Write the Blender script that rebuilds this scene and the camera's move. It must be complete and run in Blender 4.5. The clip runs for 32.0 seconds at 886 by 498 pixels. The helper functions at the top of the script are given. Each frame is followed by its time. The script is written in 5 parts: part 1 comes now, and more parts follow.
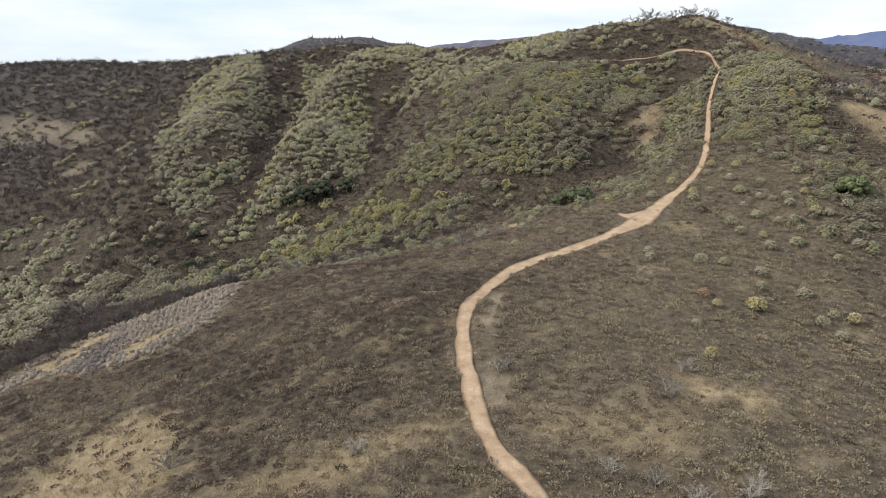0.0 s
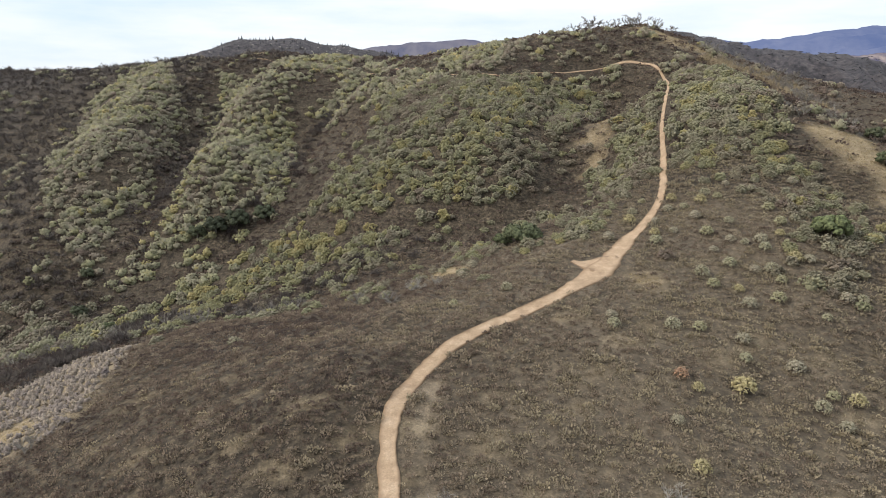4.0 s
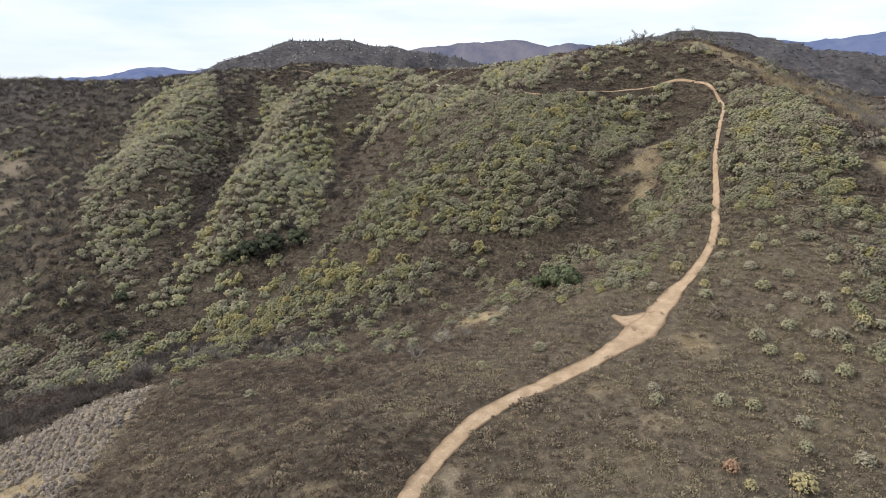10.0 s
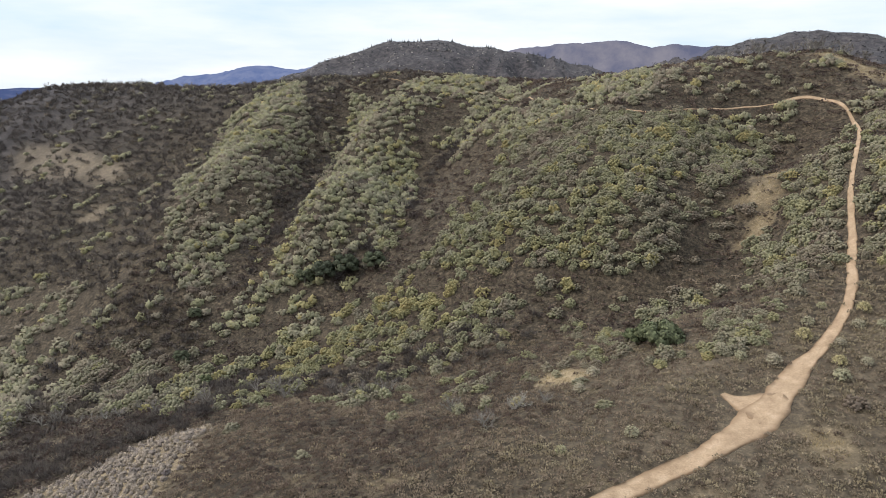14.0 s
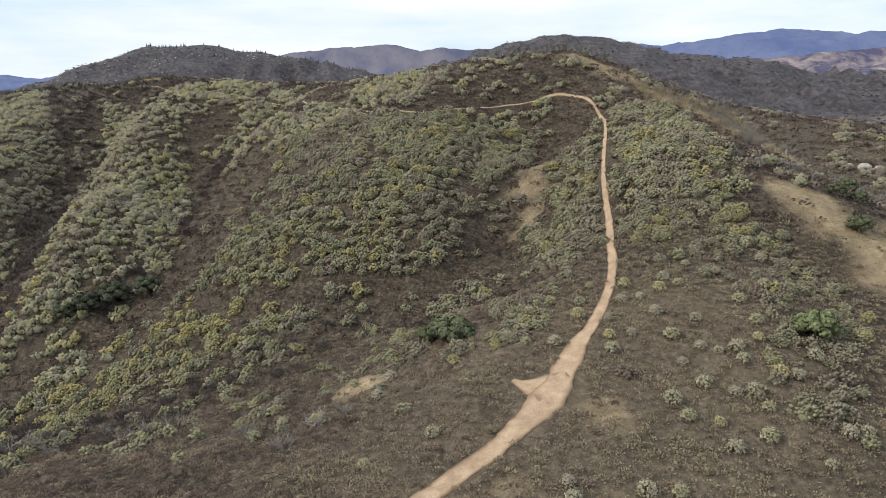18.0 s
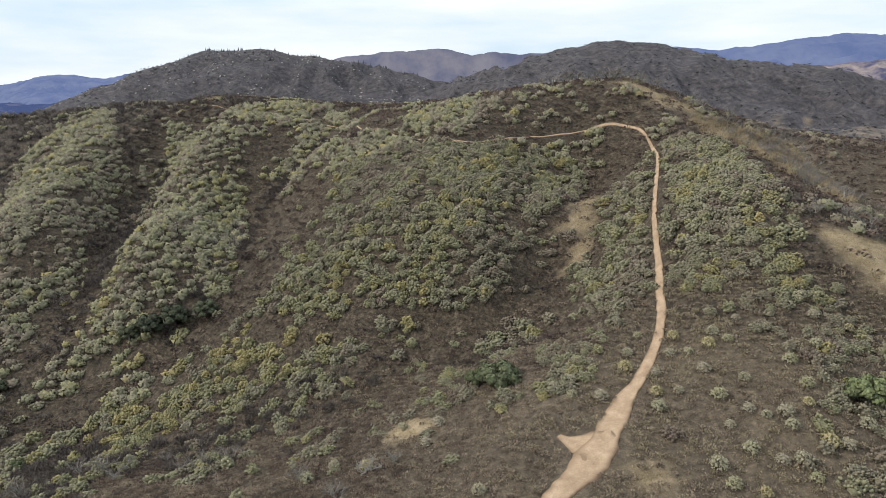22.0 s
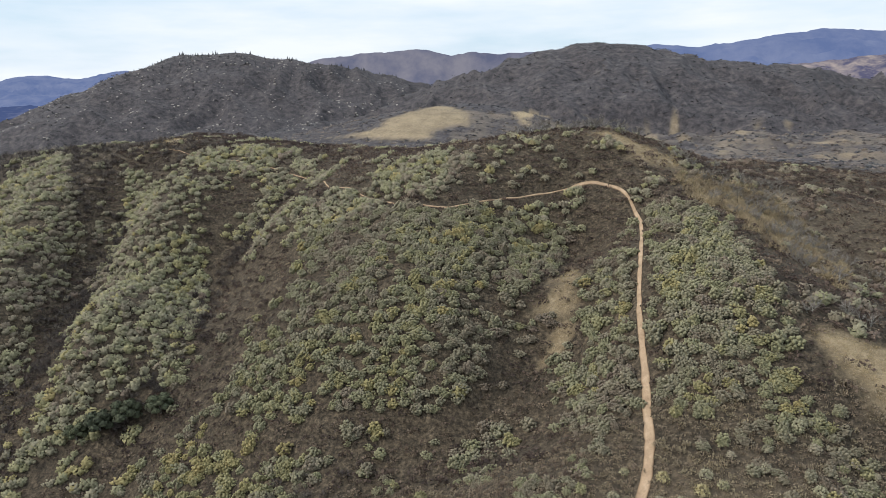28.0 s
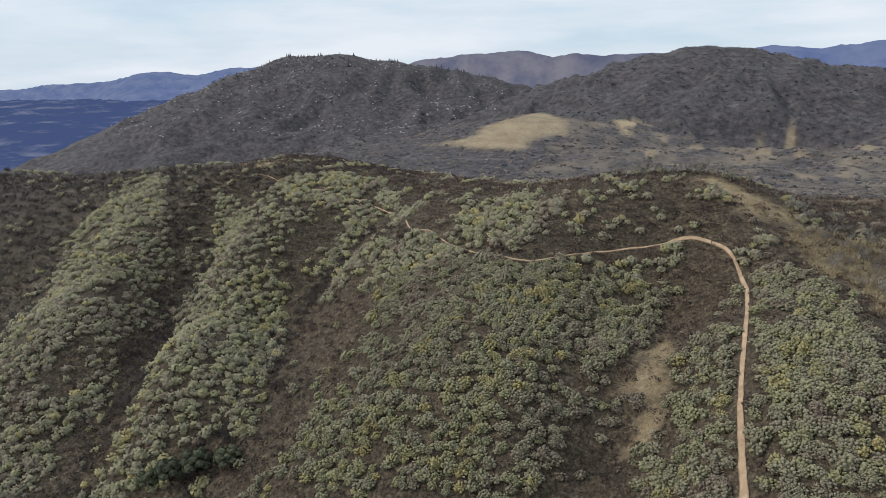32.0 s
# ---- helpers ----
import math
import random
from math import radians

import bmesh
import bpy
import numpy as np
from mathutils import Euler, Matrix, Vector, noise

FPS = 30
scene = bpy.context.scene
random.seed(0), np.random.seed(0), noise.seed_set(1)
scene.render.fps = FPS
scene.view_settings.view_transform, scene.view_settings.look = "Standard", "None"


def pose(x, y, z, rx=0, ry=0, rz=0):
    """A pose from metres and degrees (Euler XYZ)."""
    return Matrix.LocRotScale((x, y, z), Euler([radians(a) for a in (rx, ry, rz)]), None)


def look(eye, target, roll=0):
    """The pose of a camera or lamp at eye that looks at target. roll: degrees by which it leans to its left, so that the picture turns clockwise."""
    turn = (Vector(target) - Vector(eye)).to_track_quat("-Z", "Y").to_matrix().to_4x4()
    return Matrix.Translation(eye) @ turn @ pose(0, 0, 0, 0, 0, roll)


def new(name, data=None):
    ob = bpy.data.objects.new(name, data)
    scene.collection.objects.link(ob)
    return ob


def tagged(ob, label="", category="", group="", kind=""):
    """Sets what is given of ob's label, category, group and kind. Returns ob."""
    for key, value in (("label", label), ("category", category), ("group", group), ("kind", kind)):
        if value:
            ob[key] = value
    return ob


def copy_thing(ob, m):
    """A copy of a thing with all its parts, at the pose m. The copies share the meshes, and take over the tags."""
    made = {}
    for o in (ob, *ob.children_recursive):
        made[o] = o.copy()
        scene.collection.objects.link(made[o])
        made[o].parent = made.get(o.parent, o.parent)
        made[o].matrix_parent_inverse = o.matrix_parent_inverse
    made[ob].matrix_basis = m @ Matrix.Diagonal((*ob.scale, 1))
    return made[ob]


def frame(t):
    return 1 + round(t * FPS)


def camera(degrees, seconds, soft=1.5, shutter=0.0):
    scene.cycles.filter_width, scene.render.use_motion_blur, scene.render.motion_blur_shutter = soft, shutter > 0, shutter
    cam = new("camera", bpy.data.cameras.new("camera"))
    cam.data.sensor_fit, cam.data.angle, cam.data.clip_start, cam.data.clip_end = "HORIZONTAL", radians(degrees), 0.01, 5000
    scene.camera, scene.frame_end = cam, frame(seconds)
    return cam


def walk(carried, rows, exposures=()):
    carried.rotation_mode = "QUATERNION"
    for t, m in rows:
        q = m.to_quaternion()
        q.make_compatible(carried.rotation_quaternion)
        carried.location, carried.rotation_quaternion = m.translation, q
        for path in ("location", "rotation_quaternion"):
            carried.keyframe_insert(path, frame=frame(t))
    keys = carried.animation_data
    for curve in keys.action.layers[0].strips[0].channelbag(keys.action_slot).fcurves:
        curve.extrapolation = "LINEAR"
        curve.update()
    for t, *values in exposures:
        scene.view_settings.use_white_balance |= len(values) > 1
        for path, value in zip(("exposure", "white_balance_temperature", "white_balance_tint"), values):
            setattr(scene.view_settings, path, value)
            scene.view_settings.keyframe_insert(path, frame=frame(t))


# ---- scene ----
# Camera: a drone that climbs along a brushy ridge. Rows: seconds, x, y, z, yaw, pitch, roll.
cam = camera(64.92, 32.0, soft=0.55)
PATH = [
    (0, -0.00, 0.00, 0.00, 13.15, -13.01, 0.44),
    (0.5, -0.25, 3.47, 0.53, 14.43, -13.05, 0.54),
    (1, -0.87, 6.58, 1.54, 16.07, -13.16, 0.82),
    (1.5, -1.33, 9.89, 2.75, 17.75, -13.31, 0.97),
    (2, -2.01, 13.39, 3.84, 18.89, -13.37, 1.11),
    (2.5, -2.55, 16.80, 4.76, 19.56, -13.47, 1.23),
    (3, -2.86, 20.36, 5.14, 19.20, -13.39, 1.28),
    (3.5, -2.91, 23.61, 5.07, 12.88, -13.14, 0.84),
    (4, -2.96, 25.64, 5.06, 8.14, -12.93, 0.35),
    (4.5, -2.80, 26.79, 4.81, 4.44, -12.83, -0.03),
    (6.5, -1.84, 30.45, 5.10, -3.59, -12.62, -0.86),
    (7, -1.73, 30.68, 5.77, -6.24, -12.54, -1.06),
    (7.5, -2.35, 30.85, 7.03, -5.44, -12.61, -0.87),
    (8, -2.25, 30.93, 8.52, 1.95, -12.67, -0.28),
    (8.5, -1.75, 31.48, 10.07, 9.16, -12.82, 0.38),
    (9, -1.64, 32.74, 11.31, 12.14, -13.01, 0.59),
    (9.5, -1.52, 34.33, 12.04, 13.56, -13.11, 0.61),
    (10, -1.69, 36.41, 12.35, 12.07, -13.12, 0.42),
    (10.5, -2.10, 38.71, 12.64, 11.40, -13.13, 0.32),
    (11, -2.45, 40.79, 12.98, 12.82, -13.20, 0.37),
    (11.5, -2.80, 42.79, 13.34, 15.51, -13.33, 0.54),
    (12, -3.01, 44.90, 13.74, 17.60, -13.40, 0.73),
    (12.5, -3.53, 47.16, 14.59, 18.60, -13.44, 0.82),
    (13, -3.66, 49.60, 15.81, 20.67, -13.45, 0.87),
    (13.5, -3.73, 51.89, 16.78, 20.53, -13.35, 0.89),
    (15.5, -4.01, 54.29, 17.48, 15.39, -13.32, 0.86),
    (16, -3.82, 54.66, 17.38, 13.54, -13.27, 0.67),
    (16.5, -3.60, 55.43, 17.12, 9.34, -13.14, 0.25),
    (17, -3.61, 56.02, 17.03, 6.46, -13.03, -0.02),
    (17.5, -3.53, 56.44, 17.03, 4.61, -12.98, -0.18),
    (18, -3.45, 56.95, 16.94, 2.26, -12.88, -0.42),
    (18.5, -3.58, 57.36, 17.16, 0.53, -12.80, -0.61),
    (19, -3.60, 57.36, 17.82, -0.88, -12.74, -0.74),
    (19.5, -4.04, 56.88, 18.92, 1.22, -12.72, -0.51),
    (20, -4.10, 56.52, 20.09, 6.16, -12.72, 0.07),
    (20.5, -3.92, 56.22, 21.46, 6.72, -12.76, 0.13),
    (21, -4.00, 56.03, 23.07, 6.54, -12.79, 0.06),
    (21.5, -3.96, 55.96, 24.56, 6.37, -12.79, -0.02),
    (22, -3.96, 55.94, 26.22, 6.23, -12.85, -0.08),
    (22.5, -3.99, 56.08, 27.80, 6.16, -12.94, -0.11),
    (23, -4.15, 56.65, 29.54, 6.11, -13.05, -0.11),
    (23.5, -4.30, 57.99, 31.26, 6.06, -13.17, -0.19),
    (24, -4.36, 59.67, 32.82, 5.91, -13.23, -0.30),
    (24.5, -4.32, 61.35, 34.50, 5.70, -13.28, -0.38),
    (25, -4.23, 63.43, 36.27, 5.50, -13.32, -0.48),
    (25.5, -3.77, 65.43, 37.98, 5.35, -13.32, -0.59),
    (27.5, -2.49, 72.48, 44.90, 4.95, -13.43, -0.85),
    (28, -2.17, 74.51, 46.60, 4.89, -13.47, -0.92),
    (28.5, -1.82, 76.35, 48.30, 4.87, -13.50, -0.99),
    (29, -1.35, 78.17, 50.00, 4.87, -13.55, -1.06),
    (29.5, -1.09, 80.03, 51.75, 4.85, -13.62, -1.12),
    (30, -0.79, 82.17, 53.44, 4.89, -13.69, -1.22),
    (30.5, -0.56, 84.33, 55.16, 4.92, -13.75, -1.25),
    (31, -0.70, 86.39, 56.84, 6.69, -13.75, -1.06),
    (31.5, -0.60, 88.09, 58.42, 9.98, -13.70, -0.73),
    (32, 0.00, 90.00, 60.04, 12.92, -13.71, -0.57),
]
walk(cam, [(t, pose(x, y, z, 90 + pitch, 0, yaw) @ pose(0, 0, 0, 0, 0, roll)) for t, x, y, z, yaw, pitch, roll in PATH],
     exposures=[(0, 1.15, 6560, 13), (9, 1.17, 6500, 13), (20, 1.10, 6420, 12), (29.5, 0.99, 6330, 11), (32, 0.82, 6300, 11)])

# ---- world, sun, exposure ----
SUN_ELEVATION, SUN_TURN = radians(37), radians(252)  # sun_rotation: clockwise from +y, seen from above
world = bpy.data.worlds.new("sky")
scene.world = world
world.use_nodes = True
wn, wl = world.node_tree.nodes, world.node_tree.links
wn.clear()
sky = wn.new("ShaderNodeTexSky")
sky.sky_type, sky.sun_disc, sky.sun_elevation, sky.sun_rotation = "NISHITA", False, SUN_ELEVATION, SUN_TURN
sky.air_density, sky.dust_density = 1.0, 1.5
coord = wn.new("ShaderNodeTexCoord")
stretch = wn.new("ShaderNodeMapping")
stretch.inputs["Scale"].default_value = (1.6, 1.6, 9.0)
cloud = wn.new("ShaderNodeTexNoise")
cloud.inputs["Scale"].default_value, cloud.inputs["Detail"].default_value, cloud.inputs["Roughness"].default_value = 1.5, 6, 0.55
ramp = wn.new("ShaderNodeValToRGB")
ramp.color_ramp.elements[0].position, ramp.color_ramp.elements[1].position = 0.30, 0.60
ramp.color_ramp.elements[0].color, ramp.color_ramp.elements[1].color = (0.15, 0.15, 0.15, 1), (0.95, 0.95, 0.95, 1)
veil = wn.new("ShaderNodeMixRGB")
veil.inputs[2].default_value = (9.2, 9.6, 10.0, 1)  # thin high cloud, lit through
split = wn.new("ShaderNodeSeparateXYZ")
zenith = wn.new("ShaderNodeMapRange")  # a veiled sky is brighter overhead than at the horizon
zenith.inputs["From Min"].default_value, zenith.inputs["From Max"].default_value = 0.1, 0.9
zenith.inputs["To Min"].default_value, zenith.inputs["To Max"].default_value = 1.0, 2.4
brighter = wn.new("ShaderNodeMixRGB")
brighter.blend_type = "MULTIPLY"
brighter.inputs[0].default_value = 1.0
back = wn.new("ShaderNodeBackground")
back.inputs["Strength"].default_value = 0.051
wout = wn.new("ShaderNodeOutputWorld")
wl.new(coord.outputs["Generated"], stretch.inputs["Vector"])
wl.new(stretch.outputs["Vector"], cloud.inputs["Vector"])
wl.new(cloud.outputs["Fac"], ramp.inputs["Fac"])
wl.new(ramp.outputs["Color"], veil.inputs[0])
haze_blue = wn.new("ShaderNodeMixRGB")
haze_blue.inputs[0].default_value = 0.7
haze_blue.inputs[2].default_value = (6.0, 8.4, 10.2, 1)
wl.new(sky.outputs["Color"], haze_blue.inputs[1])
wl.new(haze_blue.outputs["Color"], veil.inputs[1])
wl.new(coord.outputs["Generated"], split.inputs["Vector"])
wl.new(split.outputs["Z"], zenith.inputs["Value"])
wl.new(veil.outputs["Color"], brighter.inputs[1])
wl.new(zenith.outputs["Result"], brighter.inputs[2])
wl.new(brighter.outputs["Color"], back.inputs["Color"])
wl.new(back.outputs["Background"], wout.inputs["Surface"])

sun_data = bpy.data.lights.new("sun", "SUN")
sun_data.energy, sun_data.angle, sun_data.color = 2.05, radians(5), (1.0, 0.95, 0.86)
sun = new("sun", sun_data)
sun_way = Vector((math.sin(SUN_TURN) * math.cos(SUN_ELEVATION), math.cos(SUN_TURN) * math.cos(SUN_ELEVATION), math.sin(SUN_ELEVATION)))
sun.matrix_world = look(sun_way * 300, (0, 0, 0))

# ---- materials ----
def material(name, rough=0.9):
    mat = bpy.data.materials.new(name)
    mat.use_nodes = True
    shader = mat.node_tree.nodes["Principled BSDF"]
    shader.inputs["Roughness"].default_value = rough
    shader.inputs["Specular IOR Level"].default_value = 0.2
    return mat, mat.node_tree.nodes, mat.node_tree.links, shader


def noise_node(nodes, links, scale, detail=5.0, rough=0.6):
    at = nodes.new("ShaderNodeTexCoord")
    tex = nodes.new("ShaderNodeTexNoise")
    tex.inputs["Scale"].default_value, tex.inputs["Detail"].default_value, tex.inputs["Roughness"].default_value = scale, detail, rough
    links.new(at.outputs["Object"], tex.inputs["Vector"])
    return tex.outputs["Fac"]


def ramp_node(nodes, links, fac, stops):
    node = nodes.new("ShaderNodeValToRGB")
    el = node.color_ramp.elements
    while len(el) < len(stops):
        el.new(0.5)
    for e, (pos, col) in zip(el, stops):
        e.position, e.color = pos, (*col, 1)
    links.new(fac, node.inputs["Fac"])
    return node.outputs["Color"]


def mix_node(nodes, links, fac, a, b, kind="MIX"):
    node = nodes.new("ShaderNodeMixRGB")
    node.blend_type = kind
    for socket, value in zip(node.inputs, (fac, a, b)):
        if isinstance(value, (int, float)):
            socket.default_value = value
        elif isinstance(value, tuple):
            socket.default_value = (*value, 1)
        else:
            links.new(value, socket)
    return node.outputs["Color"]


def attribute_node(nodes, name):
    node = nodes.new("ShaderNodeAttribute")
    node.attribute_name = name
    return node


def bump_node(nodes, links, shader, fac, strength, distance):
    node = nodes.new("ShaderNodeBump")
    node.inputs["Strength"].default_value, node.inputs["Distance"].default_value = strength, distance
    links.new(fac, node.inputs["Height"])
    links.new(node.outputs["Normal"], shader.inputs["Normal"])


def foliage(name, stops, spread=0.35, grain=5.0, thin=0.0):
    """Leaves: the shrub's own tone picks the colour, each clump and a fine grain vary it."""
    mat, n, l, shader = material(name, 0.85)
    tone = attribute_node(n, "tone").outputs["Fac"]
    colour = ramp_node(n, l, tone, stops)
    geo = n.new("ShaderNodeNewGeometry")
    piece = ramp_node(n, l, geo.outputs["Random Per Island"], [(0.0, (1 - spread,) * 3), (1.0, (1 + spread,) * 3)])
    colour = mix_node(n, l, 1.0, colour, piece, "MULTIPLY")
    fine = noise_node(n, l, grain, 4)
    colour = mix_node(n, l, 1.0, colour, ramp_node(n, l, fine, [(0.3, (0.55,) * 3), (0.7, (1.35,) * 3)]), "MULTIPLY")
    l.new(colour, shader.inputs["Base Color"])
    if thin:
        leaf, blend = n.new("ShaderNodeBsdfTranslucent"), n.new("ShaderNodeMixShader")
        blend.inputs["Fac"].default_value = thin
        l.new(colour, leaf.inputs["Color"])
        l.new(shader.outputs["BSDF"], blend.inputs[1])
        l.new(leaf.outputs["BSDF"], blend.inputs[2])
        l.new(blend.outputs["Shader"], n["Material Output"].inputs["Surface"])
    bump_node(n, l, shader, fine, 0.6, 0.12)
    return mat


def track_material():
    """Packed dirt: pale where feet and wheels run, redder and darker towards its broken edges."""
    mat, n, l, shader = material("packed dirt", 0.95)
    coarse, fine, edge = noise_node(n, l, 0.45, 6), noise_node(n, l, 4.0, 5, 0.7), attribute_node(n, "edge").outputs["Fac"]
    worn = ramp_node(n, l, coarse, [(0.3, (0.170, 0.116, 0.072)), (0.5, (0.232, 0.163, 0.103)), (0.7, (0.290, 0.214, 0.144))])
    loose = ramp_node(n, l, coarse, [(0.3, (0.085, 0.056, 0.034)), (0.7, (0.185, 0.120, 0.070))])
    wander = n.new("ShaderNodeMath")
    wander.operation, wander.inputs[1].default_value = "ADD", -0.5
    l.new(fine, wander.inputs[0])
    total = n.new("ShaderNodeMath")
    total.operation = "ADD"
    l.new(edge, total.inputs[0])
    l.new(wander.outputs["Value"], total.inputs[1])
    colour = mix_node(n, l, ramp_node(n, l, total.outputs["Value"], [(0.42, (0, 0, 0)), (0.95, (1, 1, 1))]), worn, loose)
    colour = mix_node(n, l, 1.0, colour, ramp_node(n, l, fine, [(0.3, (0.72,) * 3), (0.7, (1.2,) * 3)]), "MULTIPLY")
    l.new(colour, shader.inputs["Base Color"])
    bump_node(n, l, shader, fine, 0.7, 0.08)
    return mat


def plain(name, stops, scale, rough=0.9, bump=0.5, depth=0.05):
    mat, n, l, shader = material(name, rough)
    coarse = noise_node(n, l, scale, 6)
    fine = noise_node(n, l, scale * 9, 4)
    colour = mix_node(n, l, 0.35, ramp_node(n, l, coarse, stops), ramp_node(n, l, fine, stops))
    l.new(colour, shader.inputs["Base Color"])
    bump_node(n, l, shader, fine, bump, depth)
    return mat


def ground_material():
    """Leaf litter and earth, dry grass where the cover attribute says so, far off the brush that clothes the hills,
    tinted cool for haze.
    """
    mat, n, l, shader = material("ground cover", 0.95)
    cover = attribute_node(n, "cover")
    split = n.new("ShaderNodeSeparateColor")
    l.new(cover.outputs["Color"], split.inputs["Color"])
    big, mid, fine = noise_node(n, l, 0.05, 5), noise_node(n, l, 0.5, 6, 0.65), noise_node(n, l, 4.0, 5, 0.7)
    brush = ramp_node(n, l, mid, [(0.28, (0.029, 0.022, 0.014)), (0.5, (0.049, 0.038, 0.025)), (0.72, (0.080, 0.062, 0.041))])
    grass = ramp_node(n, l, mid, [(0.25, (0.135, 0.100, 0.056)), (0.5, (0.200, 0.152, 0.090)), (0.75, (0.275, 0.215, 0.135))])
    pale = ramp_node(n, l, mid, [(0.3, (0.105, 0.080, 0.054)), (0.7, (0.20, 0.158, 0.108))])
    # Far hillsides: colour nudged towards violet to imitate haze in the air.
    wood = ramp_node(n, l, noise_node(n, l, 0.11, 8, 0.72), [(0.36, (0.016, 0.015, 0.016)), (0.5, (0.036, 0.032, 0.034)), (0.66, (0.070, 0.060, 0.056))])
    scrub = noise_node(n, l, 1.1, 5, 0.7)
    brush = mix_node(n, l, 1.0, brush, ramp_node(n, l, scrub, [(0.36, (0.28, 0.27, 0.26)), (0.5, (0.8, 0.79, 0.78)), (0.64, (1.6, 1.55, 1.5))]), "MULTIPLY")
    colour = mix_node(n, l, split.outputs["Blue"], brush, wood)
    colour = mix_node(n, l, split.outputs["Green"], colour, pale)
    colour = mix_node(n, l, split.outputs["Red"], colour, grass)
    colour = mix_node(n, l, 1.0, colour, ramp_node(n, l, fine, [(0.3, (0.6,) * 3), (0.7, (1.3,) * 3)]), "MULTIPLY")
    colour = mix_node(n, l, 1.0, colour, ramp_node(n, l, big, [(0.3, (0.8,) * 3), (0.7, (1.2,) * 3)]), "MULTIPLY")
    l.new(colour, shader.inputs["Base Color"])
    bump_node(n, l, shader, scrub, 0.9, 0.7)
    return mat


GROUND = ground_material()
DIRT = track_material()
SAGE = foliage("grey-green shrub leaves", [(0.0, (0.106, 0.078, 0.060)), (0.2, (0.138, 0.113, 0.082)), (0.4, (0.162, 0.147, 0.098)), (0.58, (0.164, 0.157, 0.090)), (0.78, (0.200, 0.174, 0.080)), (1.0, (0.225, 0.182, 0.082))], 0.22, 7.0, 0.2)
BRUSH = foliage("dry brown brush", [(0.0, (0.050, 0.037, 0.032)), (0.2, (0.096, 0.069, 0.054)), (0.42, (0.192, 0.149, 0.108)), (0.7, (0.222, 0.185, 0.122)), (1.0, (0.29, 0.22, 0.140))], 0.16, 3.0, 0.42)
STRAW = foliage("dry grass", [(0.0, (0.16, 0.118, 0.064)), (0.5, (0.255, 0.195, 0.105)), (1.0, (0.34, 0.27, 0.15))], 0.25, 6.0, 0.4)
OAK = foliage("dark evergreen leaves", [(0.0, (0.034, 0.039, 0.025)), (0.5, (0.060, 0.065, 0.035)), (1.0, (0.100, 0.115, 0.050))], 0.4, 3.0)
BARK = plain("grey bark", [(0.3, (0.11, 0.10, 0.085)), (0.7, (0.24, 0.22, 0.19))], 6.0)
TWIGS = plain("bare grey-brown twigs", [(0.3, (0.085, 0.072, 0.060)), (0.7, (0.17, 0.15, 0.13))], 3.0)
SILVER = plain("weathered silver deadwood", [(0.3, (0.16, 0.145, 0.125)), (0.7, (0.29, 0.27, 0.235))], 5.0)
ROCK = plain("pale weathered rock", [(0.3, (0.13, 0.115, 0.10)), (0.7, (0.30, 0.27, 0.235))], 0.9, bump=0.8, depth=0.15)


def haze_glow_material(name, dark, light, scale, glow, start=0.35):
    """Far country with air haze painted in: emission carries the colour over a near-black base."""
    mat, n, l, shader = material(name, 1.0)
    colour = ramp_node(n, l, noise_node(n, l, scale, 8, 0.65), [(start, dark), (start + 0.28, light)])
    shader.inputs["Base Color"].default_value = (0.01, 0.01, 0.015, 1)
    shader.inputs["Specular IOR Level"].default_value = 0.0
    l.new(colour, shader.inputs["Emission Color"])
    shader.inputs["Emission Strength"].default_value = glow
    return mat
PALE_SAGE = foliage("pale silvery shrub leaves", [(0.0, (0.17, 0.145, 0.11)), (0.4, (0.235, 0.206, 0.146)), (0.7, (0.230, 0.218, 0.134)), (1.0, (0.285, 0.238, 0.122))], 0.22, 5.0, 0.25)
LILAC = foliage("grey-lilac dry tussocks", [(0.0, (0.092, 0.075, 0.069)), (0.4, (0.136, 0.111, 0.090)), (1.0, (0.22, 0.172, 0.112))], 0.3, 5.0)
TWIGGY = foliage("leafless twigs", [(0.0, (0.055, 0.046, 0.042)), (0.3, (0.105, 0.088, 0.074)), (0.6, (0.165, 0.128, 0.085)), (1.0, (0.26, 0.205, 0.125))], 0.3, 2.0, 0.2)

